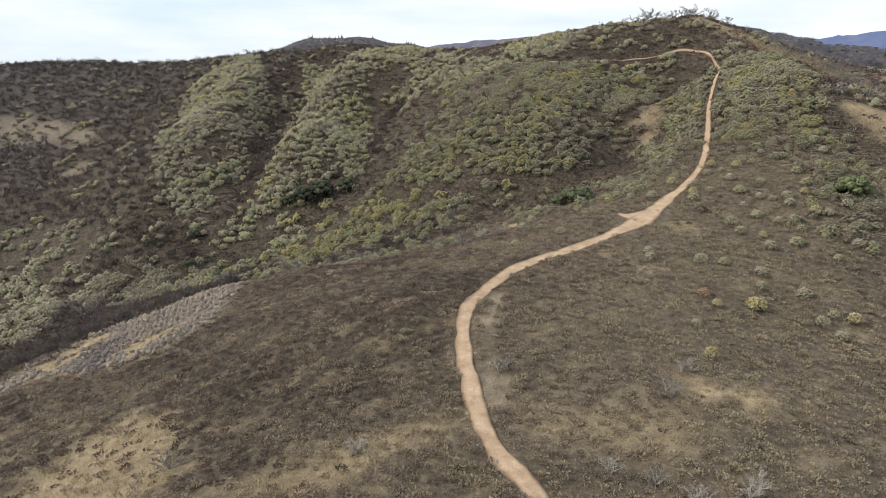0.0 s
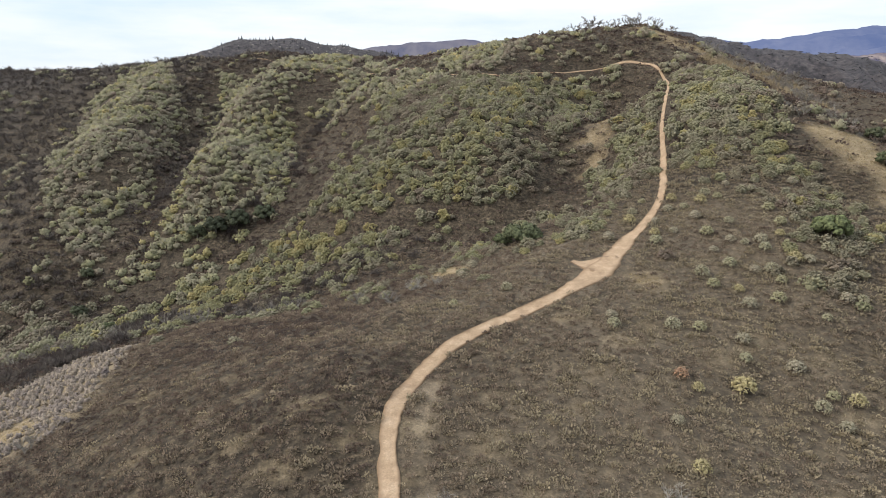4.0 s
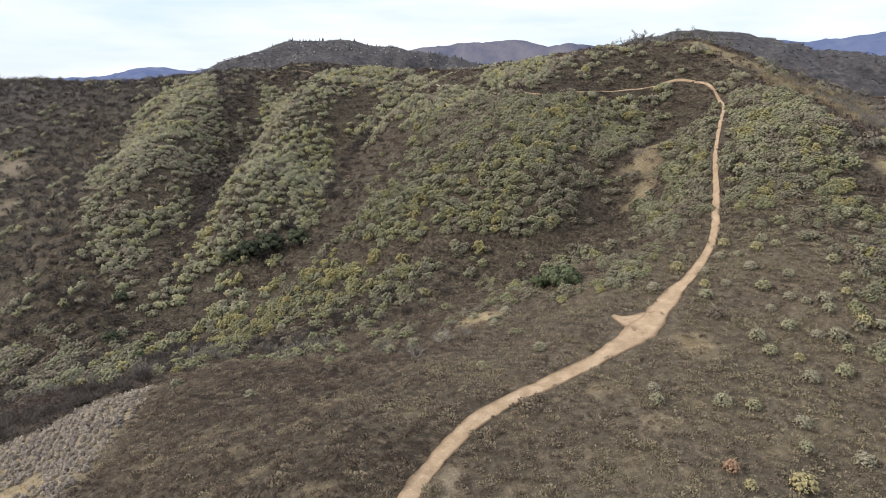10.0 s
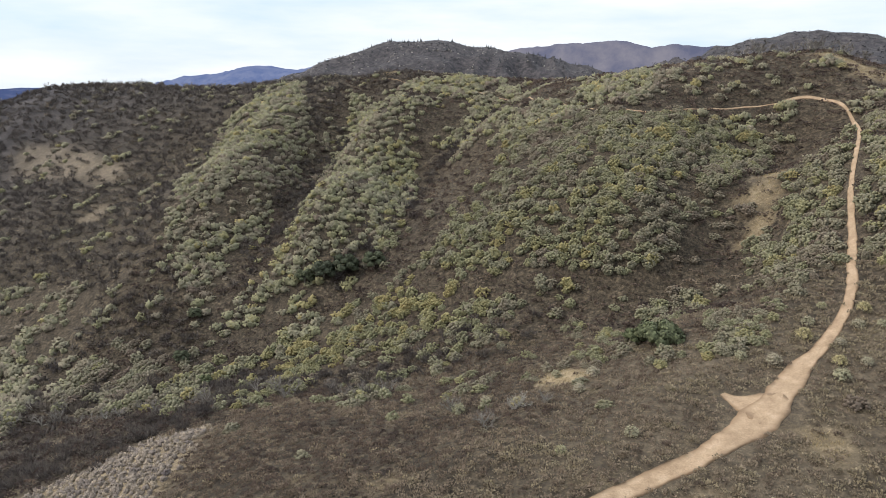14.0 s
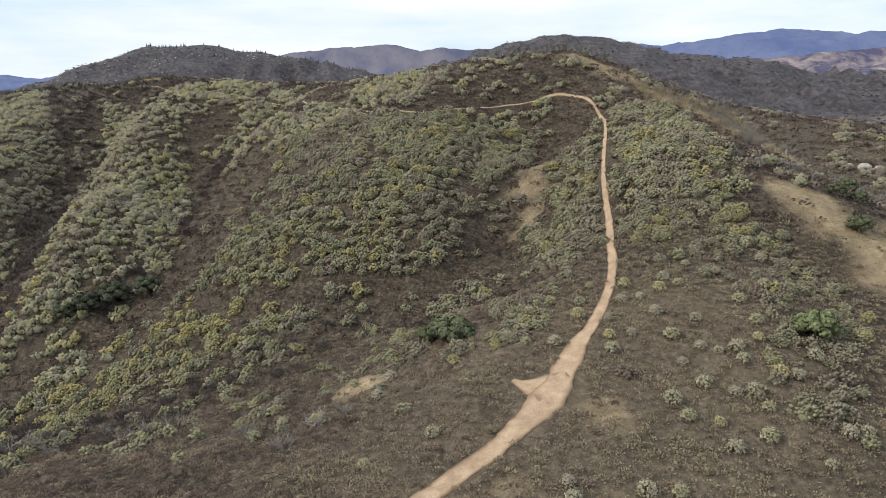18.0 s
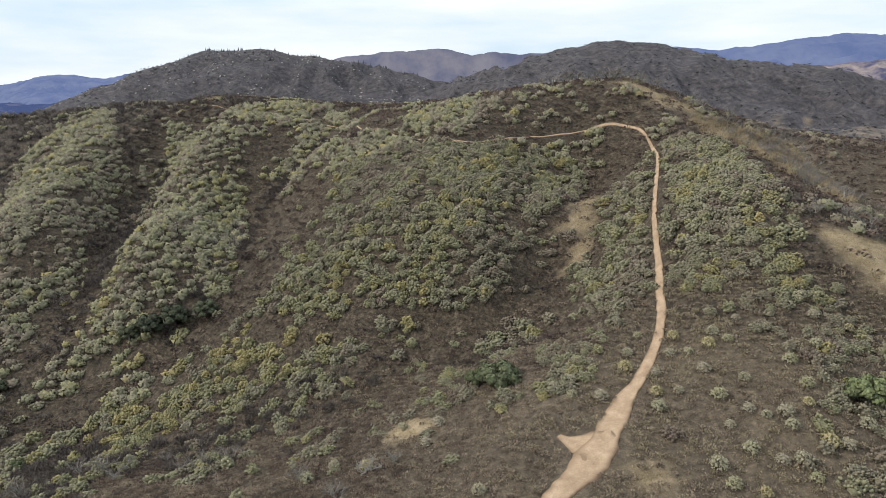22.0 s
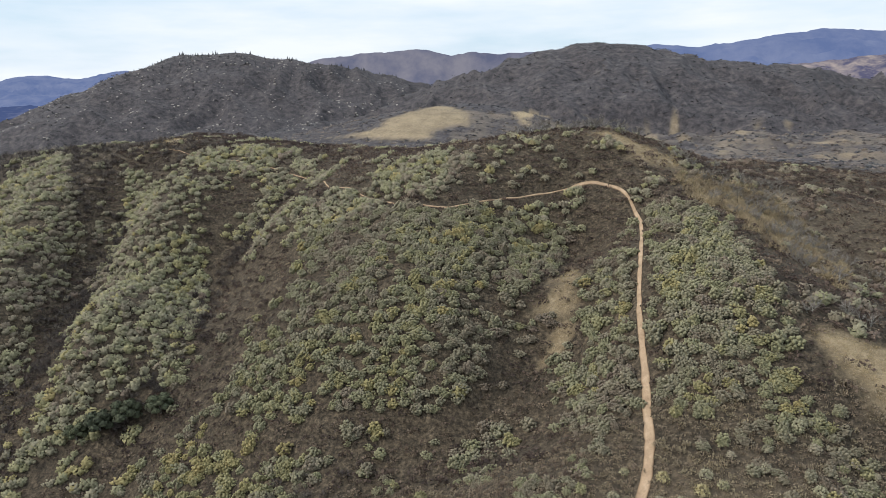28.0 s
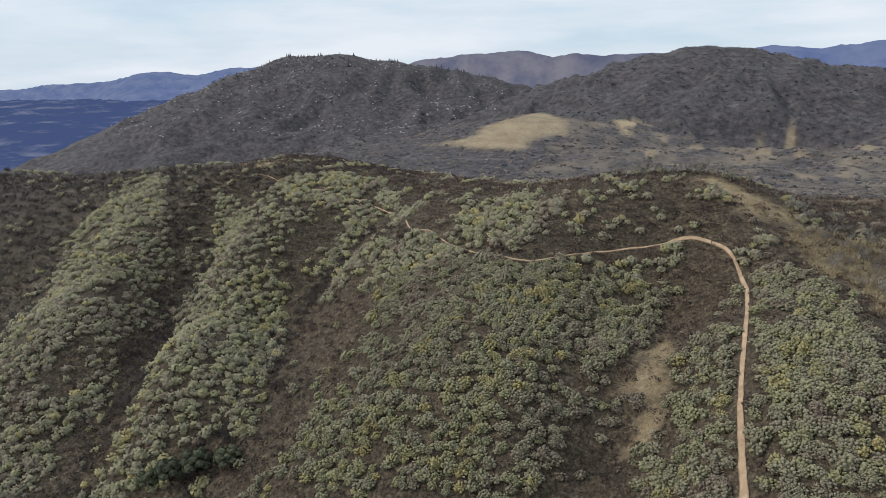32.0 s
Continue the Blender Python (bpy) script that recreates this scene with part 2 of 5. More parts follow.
# ---- landform: ridges, spurs and gullies as short lines of (x, y, z) ----
LANDFORM = {
    "ridge with the trail": [(-30, -60, -52), (-22, 20, -46), (-17, 70, -41.1), (-14, 92, -37.6), (-14, 111, -34.6), (-5, 130, -30.4), (6, 150, -26.9), (20, 168, -22.9), (36, 195, -9.9), (45, 222, 4.1), (46, 245, 7.9), (44, 270, 11.9), (38, 290, 16), (30, 318, 29.9), (8, 326, 29)],
    "east shoulder": [(23, 87, -40.2), (24, 123, -35.2), (28, 150, -26.9), (47, 167, -18.9), (62, 185, -17.9)],
    "grassy bench": [(63, 211, -3.6), (70, 200, -8.5), (84, 205, -10.5), (90, 225, -9.1)],
    "east flank": [(60, 244, 5.1), (62, 292, 11.4), (49, 304, 19.5), (80, 270, 1.6), (82, 240, -3.9)],
    "east gully": [(80, 305, 8.3), (95, 285, -5.6), (105, 255, -13.2), (118, 228, -21), (140, 200, -30.1), (170, 170, -42.2)],
    "east spur": [(45, 345, 24.5), (70, 340, 18.5), (94, 330, 10.5), (130, 320, 3), (161, 305, -3), (190, 268, -12), (225, 240, -24)],
    "behind the east spur": [(112, 415, 8), (150, 428, 4), (200, 438, -1), (260, 425, -10), (130, 370, -2), (220, 380, -20), (280, 320, -42)],
    "east valley": [(60, 90, -48.2), (75, 130, -39.9), (88, 165, -27.8), (95, 185, -20.1)],
    "foot of the near slope": [(-64, 85, -47.9), (-36, 92, -38.9), (-33, 108, -33.6), (-84, 134, -47.1), (-81, 144, -46), (-80, 176, -49.1), (-44, 195, -41), (-20, 167, -33)],
    "pale spur": [(-60, 110, -41.4), (-96, 140, -50.9), (-120, 152, -57.9), (-150, 160, -67), (-190, 165, -77.9)],
    "main gully": [(-5, 205, -33.6), (-20, 207, -35), (-40, 200, -36.1), (-70, 188, -51), (-100, 190, -55.6), (-130, 188, -61.6), (-160, 182, -70.2), (-200, 180, -80.4)],
    "head of the gully": [(-2, 186, -25.8), (-13, 212, -31.4), (0, 222, -27.5), (6, 238, -22.3), (17, 229, -13.9), (25, 256, 1.4), (21, 271, -7.8), (26, 299, 17.8)],
    "green face": [(-38, 219, -30), (-13, 230, -12.6), (8, 252, -5.7), (-30, 253, -0.8), (-10, 270, 3.1), (-21, 282, 11.5), (-3, 310, 24.9)],
    "west edge of the green face": [(-43, 219, -27.6), (-65, 233, -24.9), (-56, 266, -5.2), (-45, 290, 8.9), (-61, 314, 15.5)],
    "summit shoulder": [(14, 318, 25), (-6, 324, 26), (-24, 330, 23.5)],
    "second gully": [(-101, 233, -40.5), (-93, 258, -24.6), (-94, 278, -24), (-99, 290, -23.6), (-92, 310, -8.5), (-82, 330, 7)],
    "gully wall": [(-80, 296, 1.1), (-99, 333, 7.3)],
    "second spur": [(-112, 205, -57.5), (-118, 230, -42.3), (-122, 262, -13.3), (-124, 290, -14.2), (-130, 310, 1.2), (-135, 330, 6.7)],
    "third gully": [(-134, 246, -38.2), (-140, 282, -28.1), (-148, 315, -20.6), (-153, 338, -7.6)],
    "third spur": [(-133, 213, -54.8), (-163, 223, -45.3), (-158, 269, -16.2), (-166, 300, -8.7), (-177, 334, 5.6), (-168, 390, 18.7)],
    "west slope": [(-172, 172, -64.9), (-200, 240, -45.9), (-205, 300, -21.1), (-230, 330, -11.1), (-260, 260, -44.4), (-310, 320, -21.9), (-350, 270, -52), (-440, 250, -75)],
    "skyline ridge": [(-480, 325, -34), (-410, 360, -1), (-370, 375, 12), (-330, 394, 14), (-262, 388, 12.9), (-205, 386, 17.8), (-150, 380, 23.2), (-141, 400, 22.5), (-100, 365, 19.8), (-72, 381, 19.3), (-35, 345, 20.5)],
    "behind the ridge": [(-150, 430, 22.4), (-70, 440, 8.1), (10, 390, 8.1), (60, 370, 10.2), (-260, 470, -10), (-100, 560, -8), (60, 520, -6), (-400, 520, -40)],
    "country behind": [(-700, 700, -95), (-300, 800, -30), (0, 800, -14), (250, 700, -22), (500, 600, -35), (600, 200, -70), (-700, 250, -110), (300, 0, -90), (-300, -100, -100), (0, -250, -70)],
}


def densify(line, step):
    out = []
    for a, b in zip(line[:-1], line[1:]):
        n = max(1, round(math.dist(a, b) / step))
        out += [[a[i] + (b[i] - a[i]) * k / n for i in range(3)] for k in range(n)]
    return out + [list(line[-1])]


LOOSE = ("country behind", "summit shoulder", "grassy bench", "east flank", "behind the ridge", "gully wall", "green face", "east shoulder", "foot of the near slope", "east valley", "west slope")
KNOTS = np.array([p for name, line in LANDFORM.items() for p in (line if name in LOOSE else densify(line, 18))])
SOFT = 14.0


def kernel(d2):
    return np.sqrt(d2 + SOFT ** 2)


def solve_landform():
    n = len(KNOTS)
    d2 = ((KNOTS[:, None, :2] - KNOTS[None, :, :2]) ** 2).sum(-1)
    a = np.zeros((n + 3, n + 3))
    a[:n, :n] = kernel(d2) - 2.0 * np.eye(n)
    a[:n, n:] = np.c_[np.ones(n), KNOTS[:, :2] / 300]
    a[n:, :n] = a[:n, n:].T
    return np.linalg.solve(a, np.r_[KNOTS[:, 2], 0, 0, 0])


WEIGHTS = solve_landform()


def waves(x, y, size, seed):
    """Smooth noise from a few sines, about -1 to 1."""
    rng = np.random.RandomState(seed)
    out = 0
    for _ in range(9):
        angle, phase, k = rng.rand() * 6.28, rng.rand() * 6.28, rng.uniform(0.6, 1.9) * 6.28 / size
        out = out + np.sin((x * math.cos(angle) + y * math.sin(angle)) * k + phase)
    return out / 4.0


def ridged(x, y, size, seed):
    """Noise with sharp crests, 0 to 1, for far hillsides."""
    return 1 - np.minimum(1, np.abs(waves(x + 0.2 * size * waves(x, y, size * 1.7, seed + 7), y, size, seed)))


# Far hills of the ground sheet: steepness, relief, then crest points.
RANGES = [
    (0.42, 1.0, [(-1124, 1400, -95), (-1022, 1400, -70), (-897, 1400, -42), (-829, 1400, -12), (-788, 1400, 12), (-752, 1430, 48), (-735, 1500, 74), (-723, 1560, 91), (-695, 1620, 114), (-580, 1640, 116), (-487, 1640, 102), (-385, 1650, 86), (-288, 1680, 71), (-216, 1720, 46), (-141, 1750, 1)]),
    (0.42, 1.0, [(-130, 1310, 0), (-75, 1320, 36), (-26, 1320, 63), (13, 1320, 80), (51, 1320, 90), (99, 1320, 100), (146, 1320, 109), (222, 1320, 102), (260, 1320, 96), (326, 1320, 79), (395, 1320, 76), (446, 1320, 65), (501, 1320, 57), (599, 1320, 45), (900, 1320, 30), (1400, 1300, 0)]),
    (0.22, 0.0, [(-150, 975, 2), (-95, 1000, 15), (-50, 1060, 17), (-20, 1120, 10)]),
]


def crest(px, py, steep, line):
    """Height of a range with straight flanks below its crest line."""
    best = np.full(len(px), -1e9)
    for (ax, ay, az), (bx, by, bz) in zip(line[:-1], line[1:]):
        k = np.clip(((px - ax) * (bx - ax) + (py - ay) * (by - ay)) / ((bx - ax) ** 2 + (by - ay) ** 2), 0, 1)
        d = np.hypot(px - ax - k * (bx - ax), py - ay - k * (by - ay))
        best = np.maximum(best, az + k * (bz - az) - steep * (np.sqrt(d * d + 900) - 30))
    return best


def height(x, y):
    """The ground's height at arrays x, y."""
    x, y = np.asarray(x, float), np.asarray(y, float)
    shape, px, py = x.shape, x.ravel(), y.ravel()
    z = np.empty(len(px))
    for i in range(0, len(px), 20000):
        s = slice(i, i + 20000)
        d2 = (px[s, None] - KNOTS[None, :, 0]) ** 2 + (py[s, None] - KNOTS[None, :, 1]) ** 2
        z[s] = kernel(d2) @ WEIGHTS[:-3] + WEIGHTS[-3] + (WEIGHTS[-2] * px[s] + WEIGHTS[-1] * py[s]) / 300
    far = np.clip((np.hypot(px, py - 200) - 550) / 350, 0, 1)
    base = -25 - 150 * np.clip((-px - 350) / 500, 0, 1) - 15 * np.clip((px - 500) / 900, 0, 1.5)
    z = z * (1 - far) + base * far
    away = np.clip((np.hypot(px, py - 220) - 320) / 300, 0, 1)
    gullies = ridged(px, py, 190, 3)
    away = away * (1 - 0.85 * np.exp(-((px + 110) / 190) ** 2 - ((py - 980) / 200) ** 2))
    z = z + away * (10 * gullies - 5 + 3 * waves(px, py, 70, 5))
    for steep, relief, line in RANGES:
        top = crest(px, py, steep, line)
        below = np.clip((z * 0 + max(p[2] for p in line) - top) / 60, 0, 1)
        top = top + relief * (below * (26 * gullies - 16 + 5 * ridged(px, py, 85, 13) - 3) + 2 * waves(px, py, 60, 6))
        z = np.where(top > z, top, z)
    z = z + 0.5 * waves(px, py, 23, 8) + 0.10 * waves(px, py, 9, 9)
    return z.reshape(shape)

# ---- ground, one sheet out to the horizon ----
def graded(low, high, start, end, step, growth):
    """Grid lines: even between low and high, wider and wider towards start and end."""
    out = list(np.arange(low, high + 0.01, step))
    gap = step
    while out[-1] < end:
        gap = step + growth * (out[-1] - high)
        out.append(out[-1] + gap)
    while out[0] > start:
        gap = step + growth * (low - out[0])
        out.insert(0, out[0] - gap)
    return np.array(out)


def inside(x, y, outline, wobble=1.0):
    """Which points lie within an outline, with an uneven edge."""
    x, y = x + wobble * waves(x, y, 9, 21), y + wobble * waves(x, y, 7, 22)
    out = np.zeros(x.shape, bool)
    for (ax, ay), (bx, by) in zip(outline, outline[1:] + outline[:1]):
        if ay != by:
            out ^= ((ay > y) != (by > y)) & (x < ax + (bx - ax) * (y - ay) / (by - ay))
    return out


GRASS = {
    "bench": [(59, 212.1), (64.5, 211.7), (72.5, 209.4), (76, 207), (74, 201.5), (75.2, 196), (84.2, 202.3), (93, 203), (92, 193.4), (97.3, 189.6), (90.1, 179.7), (86.1, 172.2), (83, 163.5), (79.3, 165.3), (80.5, 172.2), (79.4, 177.7), (74.6, 181.8), (68.2, 182.7), (66.5, 185.3), (70.9, 187.6), (71.4, 190.3), (67.6, 195.1), (64.7, 198.9), (60.9, 202.7)],
    "west strip": [(17.1, 267), (19.5, 258), (17.2, 249.1), (16.4, 244.5), (11.8, 244.6), (6.3, 246.4), (10.4, 251.1), (14, 258)],
    "west strip foot piece": [(13, 243.4), (16.3, 238), (13.5, 234.6), (10.7, 231.8), (7.5, 232.9), (10.6, 238.6)],
    "low west": [(-68.5, 86.4), (-59, 81.1), (-51.4, 70.5), (-46.4, 58.5), (-73.1, 58.9), (-72.4, 76.4)],
    "by the trail": [(-38.3, 64.4), (-31.2, 70.4), (-27.2, 74.4), (-17.1, 79.6), (-15.1, 74.4), (-22.1, 70.4), (-26.1, 64.3), (-33.2, 60.4)],
    "opening": [(-11.1, 83.8), (-3, 81.8), (10.1, 86.6), (14.1, 81.5), (10, 74.4), (0, 75.5), (-7, 76.5)],
    "spur top": [(-116.7, 113.6), (-114.7, 122.7), (-108, 131.1), (-102.1, 121.7), (-102.3, 112.3), (-106.6, 109.1)],
    "spur side": [(-90.1, 108), (-92.5, 115.4), (-88.7, 124.5), (-79.6, 115.8), (-85.7, 113), (-83, 106.3)],
    "spur foot": [(-119.3, 96.9), (-114.2, 101.9), (-109.2, 100), (-111.6, 95.2)],
    "spot": [(10.1, 94.9), (16.1, 94.8), (15.1, 88.7), (11.1, 89.8)], "spot two": [(17.1, 92.7), (24.2, 93.7), (21.1, 87.4), (17.1, 87.6)],
    "east": [(57.5, 131.3), (59.3, 127.6), (60.8, 122.2), (59.9, 116.5), (60.5, 111), (65.6, 115.6), (76.9, 122.7), (76, 125.2), (68.6, 122.6), (66.7, 124), (65, 125.8), (63.9, 130.5), (60.9, 133.8)],
    "east low": [(77.6, 163.4), (83.7, 163), (79, 158), (75.5, 158.4)],
    "summit": [(26, 318.7), (32, 320), (37.3, 320.9), (41.8, 317.5), (57.7, 310.6), (52, 302.4), (42.7, 302.3), (37.6, 310.7), (31, 316)],
    "gold": [(51.9, 313.6), (56.5, 318), (57.7, 310.6), (50.6, 302.6)], "gold low": [(54.4, 285.9), (61.5, 291.2), (59.9, 282.8), (54.3, 279.9)], "gold east": [(76, 300), (82, 304), (84, 290), (78, 286)],
    "saddle": [(-171.9, 385.3), (-174.8, 410.8), (-149.9, 407.1), (-138.3, 386.4), (-153.9, 375.8)],
    "by the green bush": [(-28.2, 173.1), (-21.8, 174.4), (-17.8, 169.4), (-24, 165.8)],
    "far meadow": [(-206, 880), (-171, 866), (-130, 843), (-83, 838), (-77, 880), (-52, 903), (-39, 898), (-45, 974), (-87, 1030), (-106, 977), (-146, 935), (-144, 899), (-171, 880)],
    "far clearing": [(12, 1029), (48, 1068), (46, 1028), (28, 989), (36, 938), (24, 952)],
    "far field": [(116, 1029), (161, 1032), (152, 1015), (116, 993)],
    "verge": [(11.9, 149.9), (15.2, 150.3), (16.7, 148.7), (18.9, 147.8), (18.1, 144.7), (16.2, 145.3), (15.3, 147.3), (13.5, 147.4)],
}
LILAC_BAND = [(-95.9, 102.9), (-103, 114.5), (-97.6, 121.1), (-97, 123.5), (-92.6, 110.6), (-90.1, 102.6)]
PALE = {
    "pale spur": [(-122.3, 95.9), (-117.7, 103.3), (-117.7, 114.1), (-112.8, 127.8), (-105.7, 137.4), (-100.5, 148), (-90.6, 157.5), (-83.3, 143.8), (-74.4, 116.9), (-75.9, 112.2), (-77.9, 111), (-83, 105.3), (-88.1, 104.2), (-94.8, 103.5), (-110, 106.5), (-110.2, 98.9), (-115.9, 97.4)],
    "rut": [(-17.8, 114.4), (-16, 114.2), (-15.8, 107.7), (-15.1, 98.6), (-12.1, 88.9), (-10.1, 80.7), (-13.1, 80.7), (-16.1, 92.9), (-17.2, 100.2), (-17.5, 106.4)],
    "bare west": [(-338, 326), (-305, 327.9), (-255.8, 311.8), (-245.8, 296.6), (-294.4, 302.4), (-324.9, 305.9)],
    "bare west foot": [(-241.2, 268.1), (-238.3, 283.1), (-226.7, 277.1), (-231.6, 264.4)],
    "tan slope east": [(96, 286), (97.5, 319), (128.5, 315), (158.7, 298.1), (149.5, 269.3), (118.9, 260.2)],
    "tan slope": [(52.7, 300), (66.2, 304.9), (97.5, 319), (94.9, 296.3), (96, 286), (70, 245), (67, 263.9), (55.9, 274.8)],
}


def soft_inside(x, y, outline, wobble, blur):
    """Share of an outline's inside round each point, so that its edge fades."""
    out = np.zeros(x.shape)
    lo, hi = np.min(outline, 0) - 4 * blur - 6, np.max(outline, 0) + 4 * blur + 6
    near = (x > lo[0]) & (x < hi[0]) & (y > lo[1]) & (y < hi[1])
    if near.any():
        px, py = x[near], y[near]
        out[near] = sum(inside(px + blur * math.cos(a), py + blur * math.sin(a), outline, wobble) for a in np.arange(6) * 1.047) / 6.0
    return out


def cover_of(x, y):
    """Shares of dry grass, pale bare earth and winter woods on the ground."""
    grass, pale = np.zeros(x.shape), np.zeros(x.shape)
    for name, outline in GRASS.items():
        far = "far" in name
        grass = np.maximum(grass, soft_inside(x, y, outline, 5.0 if far else 1.3, 4.0 if far else 0.5 if "strip" in name else 1.6) * (0.75 if name == "far meadow" else 0.5 if name == "spur foot" else 0.65 if "strip" in name else 0.8 if name == "low west" else 0.8 if name == "east" else 0.75 if name == "summit" else 0.5 if name in ("gold", "gold low", "gold east") else 0.65 if name == "by the trail" else 0.5 if name == "opening" else 1.0))
    for name, outline in PALE.items():
        pale = np.maximum(pale, soft_inside(x, y, outline, 0.4 if name == "rut" else 1.6, 0.4 if name == "rut" else 2.0) * (0.15 if name == "tan slope east" else 0.5 if name in ("bare west", "bare west foot") else 0.85))
    grass = np.maximum(grass, 0.55 * soft_inside(x, y, PALE["pale spur"], 1.0, 1.0))
    pale = np.maximum(pale, 0.26 * np.clip((185 - y) / 12, 0, 1) * np.clip((x + 30) / 25, 0, 1) * np.clip((60 - x) / 20, 0, 1) * (y > 20))
    pale = np.where((y > 480) & (y < 1000) & (x > -60) & (x < 700), np.clip(0.22 + 0.3 * waves(x, y * 0.5, 60, 46), 0, 0.6), pale)
    patch = (y > 620) & (y < 1045) & (x > 40) & (x < 460)
    grass = np.where(patch, np.clip((waves(x * 0.8, y * 0.5, 50, 40) - 0.6) * 2.0, 0, 0.5), grass)
    grass = np.maximum(grass, np.where(y < 135, np.clip((waves(x, y, 13, 44) + 0.4 * waves(x, y, 5, 45) - 0.62 + 0.3 * np.clip((100 - y) / 40, 0, 1)) * 1.5, 0, 0.35) * (y > 40), 0))
    wood = np.clip((np.hypot(x, y - 220) - 250) / 150, 0, 1)
    return grass, pale, wood


def set_mesh(name, verts, tris, mat, smooth=True):
    mesh = bpy.data.meshes.new(name)
    verts, tris = np.asarray(verts, np.float32), np.asarray(tris, np.int32)
    k = tris.shape[1]
    mesh.vertices.add(len(verts))
    mesh.vertices.foreach_set("co", verts.ravel())
    mesh.loops.add(tris.size)
    mesh.loops.foreach_set("vertex_index", tris.ravel())
    mesh.polygons.add(len(tris))
    mesh.polygons.foreach_set("loop_start", np.arange(0, tris.size, k, dtype=np.int32))
    mesh.polygons.foreach_set("use_smooth", np.full(len(tris), smooth))
    mesh.update(calc_edges=True)
    mesh.materials.append(mat)
    return mesh


# ---- trail ----
TRAIL = [(6, 45), (0, 58.1), (-5, 65.2), (-12.2, 75.5), (-17.1, 88.7), (-20, 99.8), (-20.4, 109), (-17.2, 119.7), (-10.9, 130), (-0.5, 140.3), (7.6, 151), (13.4, 164), (18.7, 173.5),
         (23.4, 185.7), (26.7, 207.1), (29.4, 230), (36.4, 266), (37.1, 278.6), (34.9, 288.7), (28.7, 294.9), (20.7, 295.7), (8.9, 293.6), (-0, 290.2), (-10.1, 284.8), (-20.2, 280.8), (-29.9, 283.4), (-41.2, 290.9), (-52.2, 301.7), (-60.5, 306.5), (-67.5, 322), (-77, 336.5), (-86, 344), (-102, 350.3), (-119.7, 357.1), (-138, 368.8), (-151, 374.7)]


def smooth_line(points, step):
    """A Catmull-Rom line through points, at even steps."""
    p = np.array([points[0], *points, points[-1]], float)
    out = []
    for i in range(1, len(p) - 2):
        n = max(2, int(np.linalg.norm(p[i + 1] - p[i]) / step))
        for t in np.arange(n) / n:
            out.append(0.5 * (2 * p[i] + (p[i + 1] - p[i - 1]) * t + (2 * p[i - 1] - 5 * p[i] + 4 * p[i + 1] - p[i + 2]) * t * t + (3 * p[i] - p[i - 1] - 3 * p[i + 1] + p[i + 2]) * t ** 3))
    return np.array(out + [p[-2]])


def ribbon(name, line, widths, mat, lift=-0.2, rough=0.19):
    way = np.gradient(line, axis=0)
    way /= np.linalg.norm(way, axis=1)[:, None]
    side = np.stack([way[:, 1], -way[:, 0]], -1)
    k = np.array([-1, -0.94, -0.7, -0.45, -0.2, 0, 0.2, 0.45, 0.7, 0.94, 1])
    across = len(k)
    left, right = (waves(line[:, 0], line[:, 1], 11, s) + 0.5 * waves(line[:, 0], line[:, 1], 3.5, s + 1) for s in (31, 33))
    ragged = 1 + rough * np.where(k > 0, right[:, None], left[:, None]) * np.abs(k)
    xy = line[:, None] + side[:, None] * (k * ragged * widths[:, None] / 2)[..., None]
    z = height(xy[..., 0], xy[..., 1]) + lift - 0.06 * np.exp(-((np.abs(k) - 0.45) / 0.22) ** 2) - 0.5 * (np.abs(k) > 0.99) * np.ones((len(line), 1))
    verts = np.concatenate([xy, z[..., None]], -1).reshape(-1, 3)
    idx = np.arange(len(line) * across).reshape(len(line), across)
    q = np.stack([idx[:-1, :-1], idx[:-1, 1:], idx[1:, 1:], idx[1:, :-1]], -1).reshape(-1, 4)
    mesh = set_mesh(name, verts, q, mat)
    mesh.attributes.new("edge", "FLOAT", "POINT").data.foreach_set("value", np.tile(np.abs(k) ** 1.6, len(line)).astype(np.float32))
    return mesh


trail_line = smooth_line(TRAIL, 0.8)
wide = np.interp(trail_line[:, 1], [45, 110, 135, 145, 151, 157, 165, 180, 230, 280, 332], [2.5, 2.5, 2.7, 3.9, 5.4, 5.0, 3.2, 2.0, 1.1, 1.0, 0.95])
trail_line_x = trail_line[:, 0]
wide = np.where((trail_line[:, 1] > 270) & (trail_line_x < 20), 0.4, wide)
wide = np.where((trail_line[:, 1] > 270) & (trail_line_x < -18), 0.45, wide)
wide = np.where((trail_line[:, 1] > 270) & (trail_line_x < -72), 0.5, wide)

spur_line = smooth_line([(10, 153.4), (8, 154.7), (6.3, 155.6), (4.7, 156.7), (3.2, 157.9)], 0.4)
spur_wide = np.interp(spur_line[:, 0], [3.2, 4.6, 6.4, 8.5, 10], [1.0, 2.4, 6.0, 8.6, 8.0])

gx = graded(-235, 150, -4300, 4300, 2.8, 0.03)
gy = graded(52, 425, -1500, 4700, 2.8, 0.018)
gxx, gyy = np.meshgrid(gx, gy)
gzz = height(gxx, gyy)
bed = np.full(gxx.shape, 1e9)
near_trail = (gxx > -160) & (gxx < 45) & (gyy > 40) & (gyy < 382)
for (px, py), w in zip(np.concatenate([trail_line[::2], spur_line[::2]]), np.concatenate([wide[::2], spur_wide[::2]])):
    bed[near_trail] = np.minimum(bed[near_trail], np.hypot(gxx[near_trail] - px, gyy[near_trail] - py) - w / 2)
gzz -= 0.36 * np.clip(1.3 - bed / 4.0, 0, 1)
cols, rws = len(gx), len(gy)
index = np.arange(cols * rws).reshape(rws, cols)
